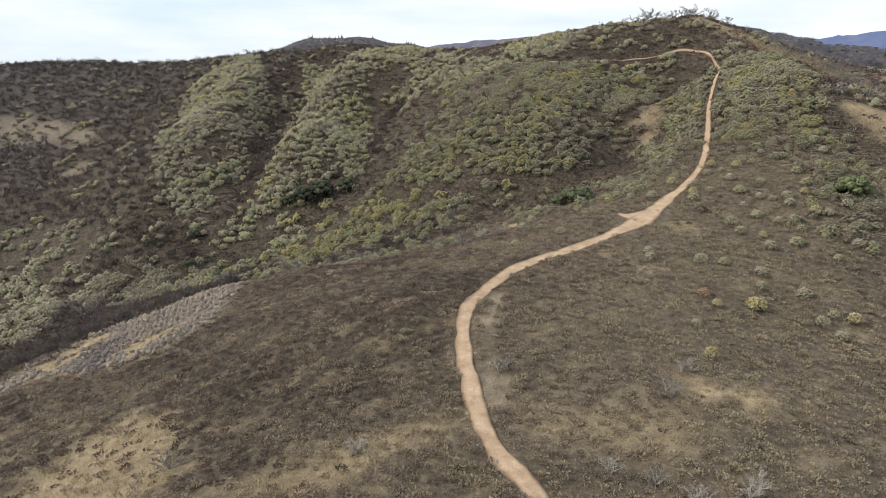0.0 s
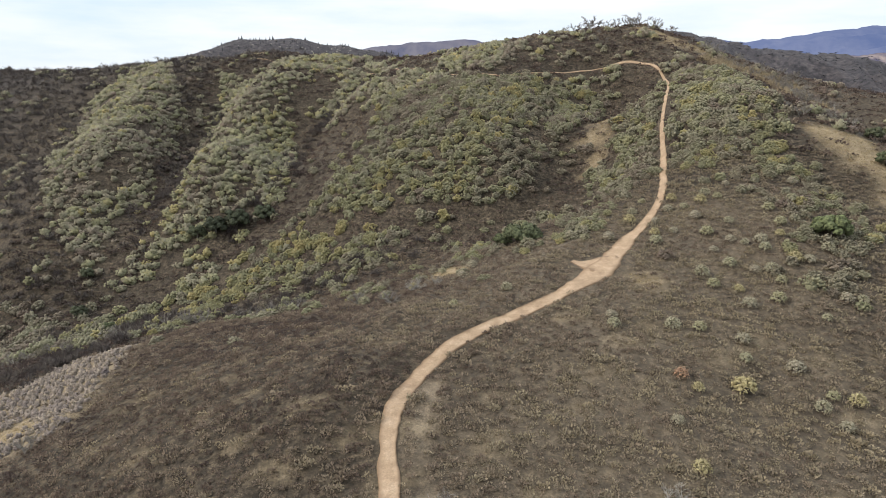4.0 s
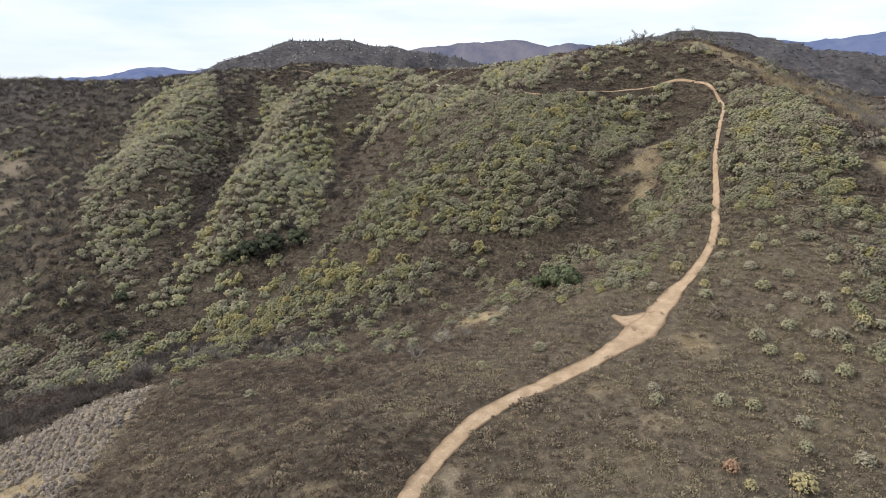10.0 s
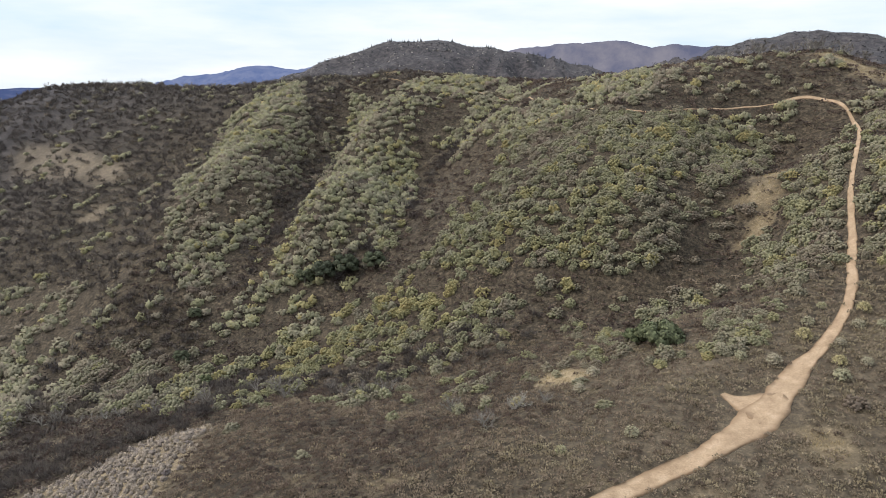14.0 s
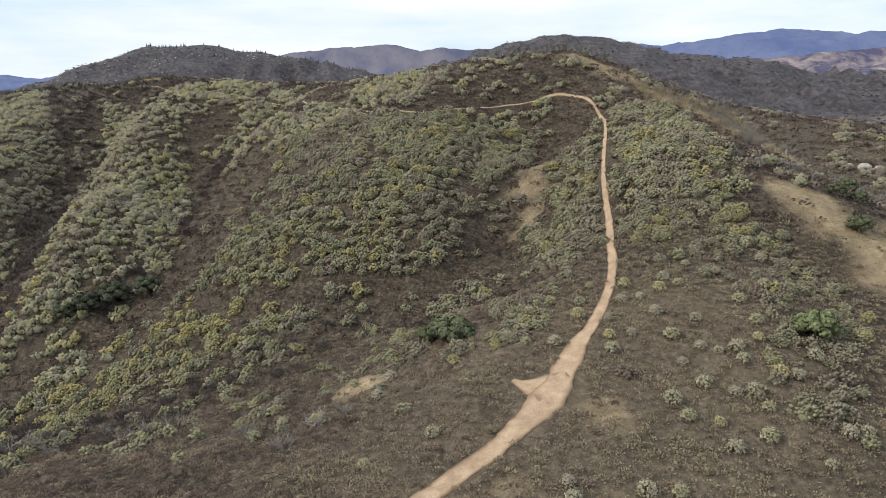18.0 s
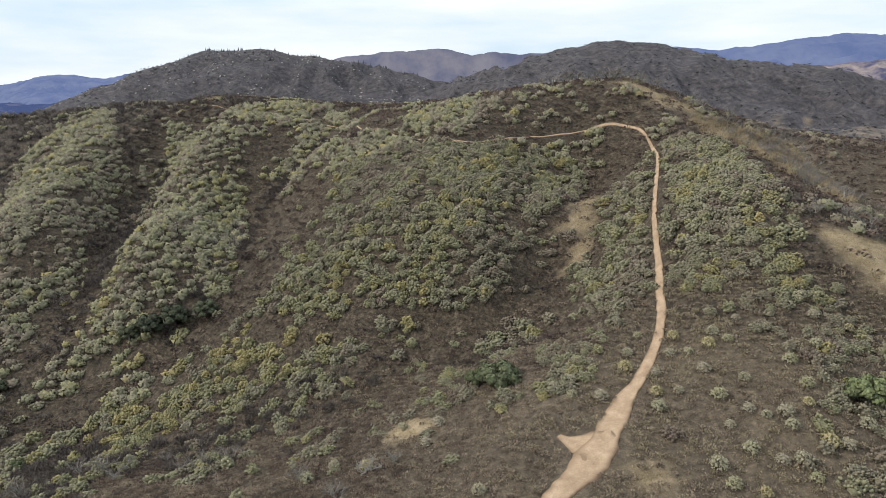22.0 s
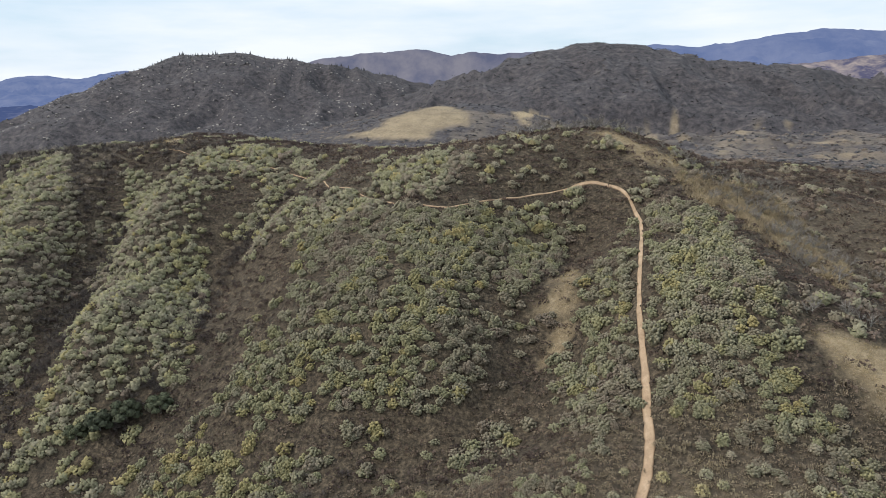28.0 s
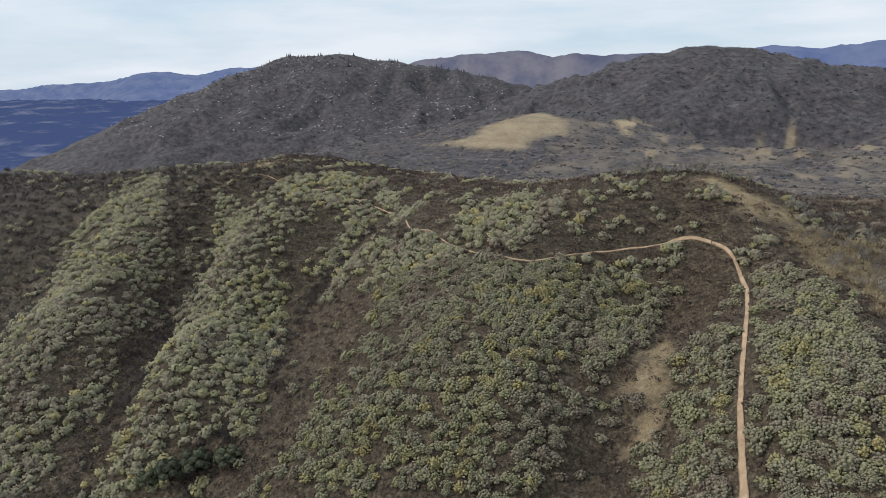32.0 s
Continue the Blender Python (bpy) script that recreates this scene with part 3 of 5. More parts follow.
quads = np.stack([index[:-1, :-1], index[:-1, 1:], index[1:, 1:], index[1:, :-1]], -1).reshape(-1, 4)
ground_mesh = set_mesh("ground", np.stack([gxx, gyy, gzz], -1).reshape(-1, 3), quads, GROUND)
attr = ground_mesh.attributes.new("cover", "FLOAT_COLOR", "POINT")
cg, cp, cw = cover_of(gxx.ravel(), gyy.ravel())
attr.data.foreach_set("color", np.stack([cg, cp, cw, np.ones_like(cg)], -1).astype(np.float32).ravel())
ground = tagged(new("ground", ground_mesh), "brushy hills of brown earth and dry grass", "ground", kind="structure")

trail = tagged(new("trail", ribbon("trail", trail_line, wide, DIRT)), "worn pale dirt track with shallow ruts along the ridge", "path", kind="structure")
spur = tagged(new("trail_spur", ribbon("trail_spur", spur_line, spur_wide, DIRT, -0.215)), "pale dirt pull-out where the track widens", "path", kind="structure")

# ---- plants ----
def icosphere():
    bm = bmesh.new()
    bmesh.ops.create_icosphere(bm, subdivisions=1, radius=1)
    v, f = np.array([p.co[:] for p in bm.verts]), np.array([[p.index for p in face.verts] for face in bm.faces])
    bm.free()
    return v, f


ICO_V, ICO_F = icosphere()
rng = np.random.RandomState(4)


def puffy_template(puffs, flat, size, rings=((1.0, -0.1), (0.75, -1.1))):
    """A rounded shrub: a dome covered with many small leaf heads, 1 wide and about flat high."""
    vs, fs, base = [], [], 0
    core = ICO_V * rng.uniform(0.85, 1.1, (12, 1)) * [0.36, 0.36, flat * 0.72]
    vs.append(core)
    fs.append(ICO_F)
    base = 12
    lobes = [(rng.uniform(0, 6.28), rng.uniform(0.1, 0.25)) for _ in range(4)]
    for i in range(puffs):
        a, up = i * 2.399 + rng.uniform(-0.3, 0.3), (i + 0.5) / puffs
        r = math.sqrt(1 - (up * 0.98) ** 2)
        out = np.array([r * math.cos(a), r * math.sin(a), 0.15 + up])
        out /= np.linalg.norm(out)
        swell = 1 + sum(k * math.cos(2 * (a - b)) for b, k in lobes) * 0.8 * r + rng.uniform(-0.16, 0.14)
        c = np.array([0.44 * r * math.cos(a), 0.44 * r * math.sin(a), flat * up * 0.92]) * swell + [0, 0, 0.04]
        u = np.cross(out, rng.normal(0, 1, 3))
        u /= np.linalg.norm(u)
        w = np.cross(out, u)
        s = size * rng.uniform(0.7, 1.35)
        turn = rng.uniform(0, 1.57)
        ring = [c + out * s * lift + (u * math.cos(q + turn) + w * math.sin(q + turn)) * s * k * rng.uniform(0.85, 1.2) for k, lift in rings for q in np.arange(4) * 1.5708]
        vs.append(np.array([c + out * s * 0.75] + ring))
        faces = [[0, 1 + k, 1 + (k + 1) % 4] for k in range(4)]
        if len(rings) > 1:
            faces += [f for k in range(4) for f in ([1 + k, 5 + k, 5 + (k + 1) % 4], [1 + k, 5 + (k + 1) % 4, 1 + (k + 1) % 4])]
        fs.append(np.array(faces) + base)
        base += len(vs[-1])
    return np.concatenate(vs), np.concatenate(fs)


def twig_template(twigs, flat, thick=1.0):
    """A leafless bush: a rounded haze of thin upright twigs."""
    vs, fs, base = [], [], 0
    for i in range(twigs):
        a, up = i * 2.399 + rng.uniform(-0.4, 0.4), ((i + 0.5) / twigs) ** 0.9
        r = math.sqrt(1 - (0.95 * up) ** 2)
        tip = np.array([0.5 * r * math.cos(a), 0.5 * r * math.sin(a), flat * (0.12 + 0.9 * up)]) * rng.uniform(0.8, 1.15)
        root = tip * rng.uniform(0.25, 0.5) + rng.uniform(-0.08, 0.08, 3)
        side = np.cross(tip - root, rng.normal(0, 1, 3))
        side *= thick * rng.uniform(0.010, 0.022) / np.linalg.norm(side)
        fork = tip + rng.uniform(-0.12, 0.12, 3)
        vs.append(np.array([root - side, root + side, tip, fork]))
        fs.append(np.array([[0, 1, 2], [0, 1, 3]]) + base)
        base += 4
    return np.concatenate(vs), np.concatenate(fs)


def dome_template(puffs, flat=0.62, sprays=0):
    """A rounded shrub of many lumps and loose leaf sprays, about 1 wide and flat high."""
    vs, fs, base = [], [], 0
    for i in range(puffs):
        a, up = i * 2.399 + rng.uniform(-0.5, 0.5), (i + 0.5) / puffs
        r = 0.42 * rng.uniform(0.7, 1.15) * math.sqrt(1 - (up * 0.95) ** 2)
        c = np.array([r * math.cos(a), r * math.sin(a), 0.10 + (flat - 0.2) * up])
        v = ICO_V * (rng.uniform(0.14, 0.23) if puffs > 4 else rng.uniform(0.15, 0.27)) * rng.uniform(0.75, 1.25, (len(ICO_V), 1)) * [1, 1, 0.8] + c
        fs.append(ICO_F + base)
        vs.append(v)
        base += len(v)
    for i in range(sprays):
        a, up = i * 2.399 + rng.uniform(-0.3, 0.3), ((i + 0.5) / sprays) ** 0.8
        r = math.sqrt(1 - (0.97 * up) ** 2)
        out = np.array([r * math.cos(a), r * math.sin(a), up * flat * 1.6 + 0.25])
        c = np.array([0.5 * r * math.cos(a), 0.5 * r * math.sin(a), 0.06 + flat * up]) * rng.uniform(0.88, 1.12)
        u = np.cross(out, rng.normal(0, 1, 3))
        u /= np.linalg.norm(u)
        w = np.cross(out / np.linalg.norm(out), u) + out * rng.uniform(-0.1, 0.6)
        s = rng.uniform(0.05, 0.085) * (1.0 if sprays < 100 else 0.55)
        vs.append(np.array([c - u * s, c + w * s, c + u * s, c - w * s]))
        fs.append(np.array([[0, 1, 2], [0, 2, 3]]) + base)
        base += 4
    return np.concatenate(vs), np.concatenate(fs)


def tuft_template(blades, spread=0.5, high=0.62, wide=0.11, body=True):
    """Upright twiggy brush: slender sprigs that lean outwards."""
    vs = []
    for i in range(blades):
        a, r = i * 2.399, spread * math.sqrt((i + 0.5) / blades)
        root = np.array([r * math.cos(a), r * math.sin(a), -0.1])
        lean = np.array([math.cos(a), math.sin(a), 0]) * rng.uniform(0.05, 0.3) + rng.uniform(-0.16, 0.16, 3) * [1, 1, 0]
        tip = root + lean + [0, 0, high * rng.uniform(0.55, 1.15)]
        b = rng.uniform(0, 6.28)
        w = np.array([math.cos(b), math.sin(b), 0]) * wide * rng.uniform(0.7, 1.5)
        vs += [root, root * 0.45 + tip * 0.55 + w, tip, root * 0.45 + tip * 0.55 - w]
    k = np.arange(blades)[:, None] * 4
    sprigs, faces = np.array(vs), np.concatenate([k + [0, 1, 3], k + [3, 1, 2]])
    if not body:
        return sprigs, faces
    lump = ICO_V * rng.uniform(0.6, 1.3, (len(ICO_V), 1)) * [spread * 0.95, spread * 0.8, high * 0.5]
    return np.concatenate([lump, sprigs]), np.concatenate([ICO_F, faces + len(lump)])


def bushlet_template(sprigs, flat=0.5, wide=0.11):
    """A low rounded bush, 1 wide: short leafy sprigs that point outwards from a dome."""
    vs, n = [], sprigs
    for i in range(n):
        a, up = i * 2.399 + rng.uniform(-0.4, 0.4), ((i + 0.5) / n) ** 0.8
        r = math.sqrt(1 - (0.94 * up) ** 2)
        out = np.array([r * math.cos(a), r * math.sin(a), 0.35 + up])
        tip = np.array([0.52 * r * math.cos(a), 0.52 * r * math.sin(a), 0.05 + flat * up]) * rng.uniform(0.8, 1.25)
        root = tip - out / np.linalg.norm(out) * rng.uniform(0.2, 0.34)
        side = np.cross(out, rng.normal(0, 1, 3))
        side *= wide * rng.uniform(0.7, 1.4) / np.linalg.norm(side)
        mid = root * 0.35 + tip * 0.65
        vs += [root, mid + side, tip, mid - side]
    k = np.arange(n)[:, None] * 4
    return np.array(vs), np.concatenate([k + [0, 1, 3], k + [3, 1, 2]])


def scatter(name, templates, x, y, size, tall, tone, mat, lift=0.0, smooth=True):
    """All plants of a kind in one mesh: each point takes a template, turned and sized."""
    z = height(x, y) + lift
    pick, turn = rng.randint(len(templates), size=len(x)), rng.uniform(0, 6.28, len(x))
    vs, fs, tones, base = [], [], [], 0
    for i, (tv, tf) in enumerate(templates):
        m = pick == i
        if not m.any():
            continue
        c, s = np.cos(turn[m])[:, None], np.sin(turn[m])[:, None]
        px = (tv[:, 0] * c - tv[:, 1] * s) * size[m, None] + x[m, None]
        py = (tv[:, 0] * s + tv[:, 1] * c) * size[m, None] + y[m, None]
        pz = tv[:, 2] * (size[m] * tall[m])[:, None] + z[m, None]
        vs.append(np.stack([px, py, pz], -1).reshape(-1, 3))
        fs.append((tf[None] + (np.arange(m.sum()) * len(tv))[:, None, None]).reshape(-1, 3) + base)
        tones.append(np.repeat(tone[m], len(tv)))
        base += m.sum() * len(tv)
    mesh = set_mesh(name, np.concatenate(vs), np.concatenate(fs), mat, smooth)
    mesh.attributes.new("tone", "FLOAT", "POINT").data.foreach_set("value", np.concatenate(tones).astype(np.float32))
    return new(name, mesh)


def jittered(x0, x1, y0, y1, step):
    x, y = np.meshgrid(np.arange(x0, x1, step), np.arange(y0, y1, step))
    n = x.size
    return x.ravel() + rng.uniform(-0.8, 0.8, n) * step, y.ravel() + rng.uniform(-0.8, 0.8, n) * step


def off_trail(x, y, gap):
    d = np.full(len(x), 1e9)
    for (px, py), w in zip(np.concatenate([trail_line[::3], spur_line[::2]]), np.concatenate([wide[::3], spur_wide[::2]])):
        d = np.minimum(d, np.hypot(x - px, y - py) - w / 2)
    return d > gap


DOMES = [puffy_template(31, rng.uniform(0.42, 0.58), 0.094) for _ in range(14)]
FAR_DOMES = [puffy_template(18, rng.uniform(0.42, 0.56), 0.138, ((1.05, -0.7),)) for _ in range(8)]
TWIG_DOMES = [twig_template(56, rng.uniform(0.55, 0.75)) for _ in range(8)]
FAR_TWIGS = [twig_template(28, rng.uniform(0.55, 0.7), 2.0) for _ in range(8)]
TUSSOCKS = [puffy_template(14, 0.55, 0.15, ((1.05, -0.7),)) for _ in range(8)]
BUSHLETS = [bushlet_template(24, rng.uniform(0.30, 0.45), 0.085) for _ in range(16)]
NEAR_DOMES = [puffy_template(42, rng.uniform(0.42, 0.58), 0.080) for _ in range(8)]
CROWNS = [puffy_template(8, rng.uniform(0.6, 0.8), 0.20, ((1.05, -0.7),)) for _ in range(8)]
SPRAYS = [bushlet_template(14, rng.uniform(0.36, 0.55), 0.12) for _ in range(12)]
BLADES = [tuft_template(9, 0.5, 0.55, 0.05, False) for _ in range(8)]
FAR_CLUMPS = [dome_template(2, 0.7) for _ in range(6)]

# Where the pale shrubs stand close: share of the ground and outline.
THICKETS = [
    (0.10, [(7.8, 301.6), (27.8, 312.3), (42.2, 305.2), (37.9, 295.6), (16.7, 299.5)]),
    (0.6, [(-223.2, 183.1), (-237.9, 194.9), (-228, 201), (-214.1, 206.1), (-192.7, 202.7), (-175.8, 188.8), (-152.1, 157.1), (-146.5, 142.4), (-163.4, 144.3), (-205, 169.8)]),
    (0.55, [(-178.8, 200.9), (-157.6, 199.7), (-135.8, 198.1), (-127, 179.7), (-144.7, 183.6), (-149.7, 176.6), (-170.4, 189.5)]),
    (0.97, [(-92.5, 313.3), (-62.1, 302), (-46.3, 297.7), (-22.2, 278), (1, 285.8), (11, 285.7), (18.2, 281.9), (14.4, 268.8), (5.1, 252.6), (-6, 249.7), (-11, 237.3), (-2, 235.4), (-6, 226.3), (-11.9, 218.6), (-27.7, 220.1), (-41.2, 217.7), (-60.3, 221.7), (-75.7, 229.3), (-69.4, 237.4), (-59.8, 252.9), (-63, 274.2)]),
    (0.45, [(-6, 249.7), (5.1, 252.6), (12.1, 242), (0, 229.2), (-11, 237.3)]),
    (0.85, [(-48.5, 311.7), (-25.5, 317.6), (-12, 312), (-10, 300), (-22.2, 282.4), (-46.3, 297.7)]),
    (0.3, [(-10, 312), (2, 316), (4, 296), (-8, 290)]),
    (0.88, [(-165, 364), (-142, 351), (-120, 318), (-107, 306), (-98, 290), (-90, 254), (-92, 246), (-106, 232), (-109, 220), (-122, 214), (-129, 243), (-128, 256), (-146, 302), (-152, 333)]),
    (0.8, [(-215, 380), (-201, 381), (-170, 334), (-160, 308), (-153, 280), (-144.5, 261), (-146, 241), (-136.5, 221), (-138, 212), (-155, 226), (-176, 242), (-188, 267), (-207, 310), (-220, 350)]),
    (0.97, [(39.1, 277.4), (48, 277.1), (57.6, 252), (56.1, 219.7), (54, 206), (51.5, 195.7), (42.4, 194.3), (30.9, 191.8), (28.6, 198.4), (30.7, 218.9), (36.3, 252.3)]),
    (0.9, [(22, 254.8), (31.6, 256.7), (28, 222.1), (25, 203.5), (16.6, 193.5), (9.8, 207.7), (10, 224.6), (15.9, 230.9), (19.5, 243.2)]),
    (0.8, [(-140.6, 364.1), (-115.6, 375.5), (-86.7, 364), (-67.8, 325.9), (-84.3, 332.8), (-118.2, 344.1)]),
    (0.75, [(-104, 214), (-93.6, 221.8), (-73.7, 224.8), (-54.5, 211.5), (-40, 210.9), (-37.3, 203.4), (-42.3, 195), (-60, 198.3), (-73.6, 201.7), (-91, 192), (-104, 192), (-110, 205)]),
    (0.42, [(-174.7, 195.7), (-157.5, 204.6), (-138.9, 201.3), (-118, 198.8), (-115.6, 171.2), (-132.9, 173.5), (-164.5, 179.5)]),
    (0.4, [(-242.3, 229.4), (-215.4, 232.3), (-185.7, 222.8), (-181.7, 203.7), (-206.4, 200.4)]),
    (0.5, [(-40, 372), (-10, 352), (27, 319.2), (10, 380), (-20.9, 413.9), (-53.9, 377.2)]),
    (0.55, [(36.3, 187.1), (53.6, 194.7), (64.8, 182.3), (60.2, 160.4), (49.7, 145.3), (40, 150), (44.5, 169.4)]),
    (0.24, [(90, 270), (129.2, 310.6), (164.9, 299.9), (190, 262), (170.2, 235.2), (129.6, 244.3)]),
    (0.35, [(-165, 307.9), (-58.7, 315), (-59.4, 342.3), (-162.2, 363.7)]),
    (0.35, [(-11.5, 183.5), (1.6, 185.5), (15.6, 193.1), (17.9, 181.4), (4.9, 168), (-7.8, 171.2)]),
]


def thicket(x, y):
    out = 0.10 + 0.08 * waves(x, y, 40, 50)
    out = np.where(y < 185, 0.004, out)
    out = np.where((x > -115) & (x < 6) & (y > 166) & (y < 216), 0.2, out)
    out = np.where(x < -230, 0.05 + 0.10 * waves(x, y, 50, 51), out)
    for share, outline in THICKETS:
        m = inside(x, y, outline, 2.2)
        out[m] = np.maximum(out[m], share)
    return out


def honeycomb(x0, x1, y0, y1, step, jitter):
    """Evenly spread points, each shifted a little."""
    x, y = np.meshgrid(np.arange(x0, x1, step), np.arange(y0, y1, step * 0.866))
    x[1::2] += step / 2
    n = x.size
    return x.ravel() + rng.uniform(-1, 1, n) * jitter * step, y.ravel() + rng.uniform(-1, 1, n) * jitter * step


def clumped(x, y, share):
    """Keeps a share of the points, in clumps rather than singly."""
    wave = waves(x, y, 17, 57) + 0.5 * waves(x, y, 7, 58) + rng.normal(0, 0.35, len(x))
    rank = np.argsort(np.argsort(wave)) / len(wave)
    return rank < share


x, y = honeycomb(-330, 210, 140, 420, 2.0, 0.55)
keep = clumped(x, y, thicket(x, y) * np.where((x < -30) & (y > 205), 0.86, 0.95)) & off_trail(x, y, np.where((x < -14) & (y > 270), 0.75, 1.1))
x, y = x[keep], y[keep]
g, p, _ = cover_of(x, y)
keep = (g < 0.3) & (p < 0.7)
x, y = x[keep], y[keep]
tone = 0.42 + 0.12 * waves(x, y, 55, 61) + 0.13 * waves(x, y, 13, 62) + rng.normal(0, 0.11, len(x)) + 0.07 * np.clip((-x - 30) / 40, 0, 1) * np.clip((x + 150) / 40, 0, 1) - 0.05 * np.clip((-x - 95) / 30, 0, 1) * np.clip((245 - y) / 30, 0, 1) - 0.2 * (x > 70)
tone = tone + 0.34 * np.exp(-((x + 80) / 48) ** 2 - ((y - 213) / 24) ** 2) * np.clip(waves(x, y, 15, 63) + 0.45, 0, 1.3)
tone = np.where(rng.rand(len(x)) < 0.03, tone + 0.35, tone)
tone = np.clip(tone, 0.02, 0.95)
size, tall = rng.uniform(2.2, 4.0, len(x)), rng.uniform(0.65, 1.1, len(x))
size = size * (1 + 0.3 * np.clip((-x - 95) / 20, 0, 1) * np.clip((225 - y) / 20, 0, 1))
near = ((x > -92) & (y < 284) & (x < 62)) | ((x > -165) & (y < 212))
close = (x > -50) & (y < 205)
near &= ~close
shrubs = tagged(scatter("shrub_thicket", DOMES, x[near], y[near], size[near], tall[near], tone[near], SAGE, -0.1), "dense grey-green rounded chaparral shrubs on the slopes", "shrubs", kind="stuff")
shrubs_close = tagged(scatter("shrub_thicket", NEAR_DOMES, x[close], y[close], size[close] * 0.85, tall[close], tone[close], SAGE, -0.1), "grey-green rounded chaparral shrubs beside the track", "shrubs", kind="stuff")
far_off = ~near & ~close
shrubs_west = tagged(scatter("shrub_thicket", FAR_DOMES, x[far_off], y[far_off], size[far_off], tall[far_off], tone[far_off], SAGE, -0.1), "grey-green and grey-brown rounded shrubs on the western spurs", "shrubs", kind="stuff")

# leafless bushes along the gullies and on the warm east slope
EAST_TWIGS = [(49.6, 293.8), (71, 311.3), (86.7, 310.8), (93.2, 299.9), (97, 278), (73.7, 230.7), (71.1, 247.3), (62.9, 254.5), (61.5, 269.5), (52.8, 271.3)]
xs, ys, ts = [], [], []
for line, spread, count, shade in ((LANDFORM["main gully"][2:], 5.0, 420, 0.12), ([(-96, 172, 0), (-113, 152, 0), (-127, 128, 0), (-134, 104, 0)], 6.0, 330, 0.1), (LANDFORM["second gully"], 3.0, 170, 0.05), (LANDFORM["third gully"], 3.5, 190, 0.05),
                                   ([(-215, 175, 0), (-260, 235, 0), (-330, 280, 0)], 16.0, 330, 0.08), ([(-410, 358, 0), (-330, 390, 0), (-205, 383, 0)], 8.0, 240, 0.1), (LANDFORM["east gully"][:5], 5.0, 170, 0.4)):
    at = np.array(densify(line, 1.0))[:, :2]
    at = at[rng.randint(len(at), size=count)] + rng.normal(0, spread, (count, 2))
    xs.append(at[:, 0])
    ys.append(at[:, 1])
    ts.append(rng.normal(shade, 0.1, count))
x, y = honeycomb(50, 150, 200, 325, 1.9, 0.4)
m = inside(x, y, EAST_TWIGS, 3.0) & (rng.rand(len(x)) < 0.75)
xs, ys, ts = xs + [x[m]], ys + [y[m]], ts + [np.clip(0.86 + 0.26 * waves(x[m], y[m], 16, 66) + rng.normal(0, 0.1, m.sum()), 0, 1)]
x, y, tone = np.concatenate(xs), np.concatenate(ys), np.clip(np.concatenate(ts), 0, 1)
keep = off_trail(x, y, 2.0)
x, y, tone = x[keep], y[keep], tone[keep]
twigs_low = tagged(scatter("bare_brush", TWIG_DOMES, x, y, rng.uniform(2.2, 4.2, len(x)), rng.uniform(0.7, 1.15, len(x)), tone, TWIGGY, -0.1, smooth=False), "leafless brown and grey twiggy bushes along the gullies", "bushes", kind="stuff")

x, y = honeycomb(-440, -120, 150, 392, 3.2, 0.5)
keep = (rng.rand(len(x)) < 0.85 * np.clip((-x - 115) / 50, 0, 1)) & (thicket(x, y) < 0.3) & (rng.rand(len(x)) > 1.3 * cover_of(x, y)[1])
x, y = x[keep], y[keep]
west_brush = tagged(scatter("bare_brush", FAR_TWIGS, x, y, rng.uniform(3.0, 5.2, len(x)), rng.uniform(0.6, 1.0, len(x)), np.clip(rng.normal(0.12, 0.13, len(x)) + 0.1 * waves(x, y, 30, 67), 0, 1), TWIGGY, -0.1, smooth=False), "dark leafless brush over the western slopes", "bushes", kind="stuff")

x, y = jittered(-130, 100, 52, 200, 1.12)
keep = off_trail(x, y, 0.4) & (x > -121 + (y - 100) * 0.42)
x, y = x[keep], y[keep]
g, p, _ = cover_of(x, y)
keep = rng.rand(len(x)) > 0.9 * g
keep &= (p < 0.4) | (rng.rand(len(x)) < np.where(p > 0.65, 0.05, 0.25))
x, y, p = x[keep], y[keep], p[keep]
clump = waves(x, y, 9, 72) + 0.6 * waves(x, y, 4.5, 75)
tone = np.clip(0.37 + 0.14 * np.clip((x + 10) / 30, 0, 1) - 0.11 * np.clip((-x - 18) / 25, 0, 1) + 0.13 * waves(x, y, 30, 71) + 0.10 * clump + rng.normal(0, 0.095, len(x)) + 0.2 * p, 0, 0.8)
straw_share = 0.008 + 0.2 * np.clip(waves(x, y, 13, 44), 0, 1) * (y < 140)
tone = np.where(rng.rand(len(x)) < straw_share, 0.8, tone)
size = rng.uniform(1.0, 1.7, len(x)) * (1 + 0.22 * np.clip(clump, -1, 1))
brush_near = tagged(scatter("low_brush", BUSHLETS, x, y, size, rng.uniform(0.5, 1.05, len(x)), tone, BRUSH, -0.06, smooth=False), "low dry brown and olive brush covering the ridge", "brush", kind="stuff")

x, y = jittered(-470, 230, 90, 425, 2.25)
keep = (rng.rand(len(x)) < 0.95) & ((y > 198) | (x < -121 + (y - 100) * 0.42) | (x > 98)) & (x > -175) & off_trail(x, y, 1.0) & (rng.rand(len(x)) > thicket(x, y) - 0.1)
x, y = x[keep], y[keep]
g, p, _ = cover_of(x, y)
keep = (rng.rand(len(x)) > 0.9 * g) & (rng.rand(len(x)) > 1.0 * p)
x, y = x[keep], y[keep]
tone = np.clip(0.15 + 0.10 * waves(x, y, 40, 73) + 0.07 * waves(x, y, 9, 74) + rng.normal(0, 0.10, len(x)) - 0.15 * np.clip((-x - 50) / 70, 0, 1), 0, 0.8)
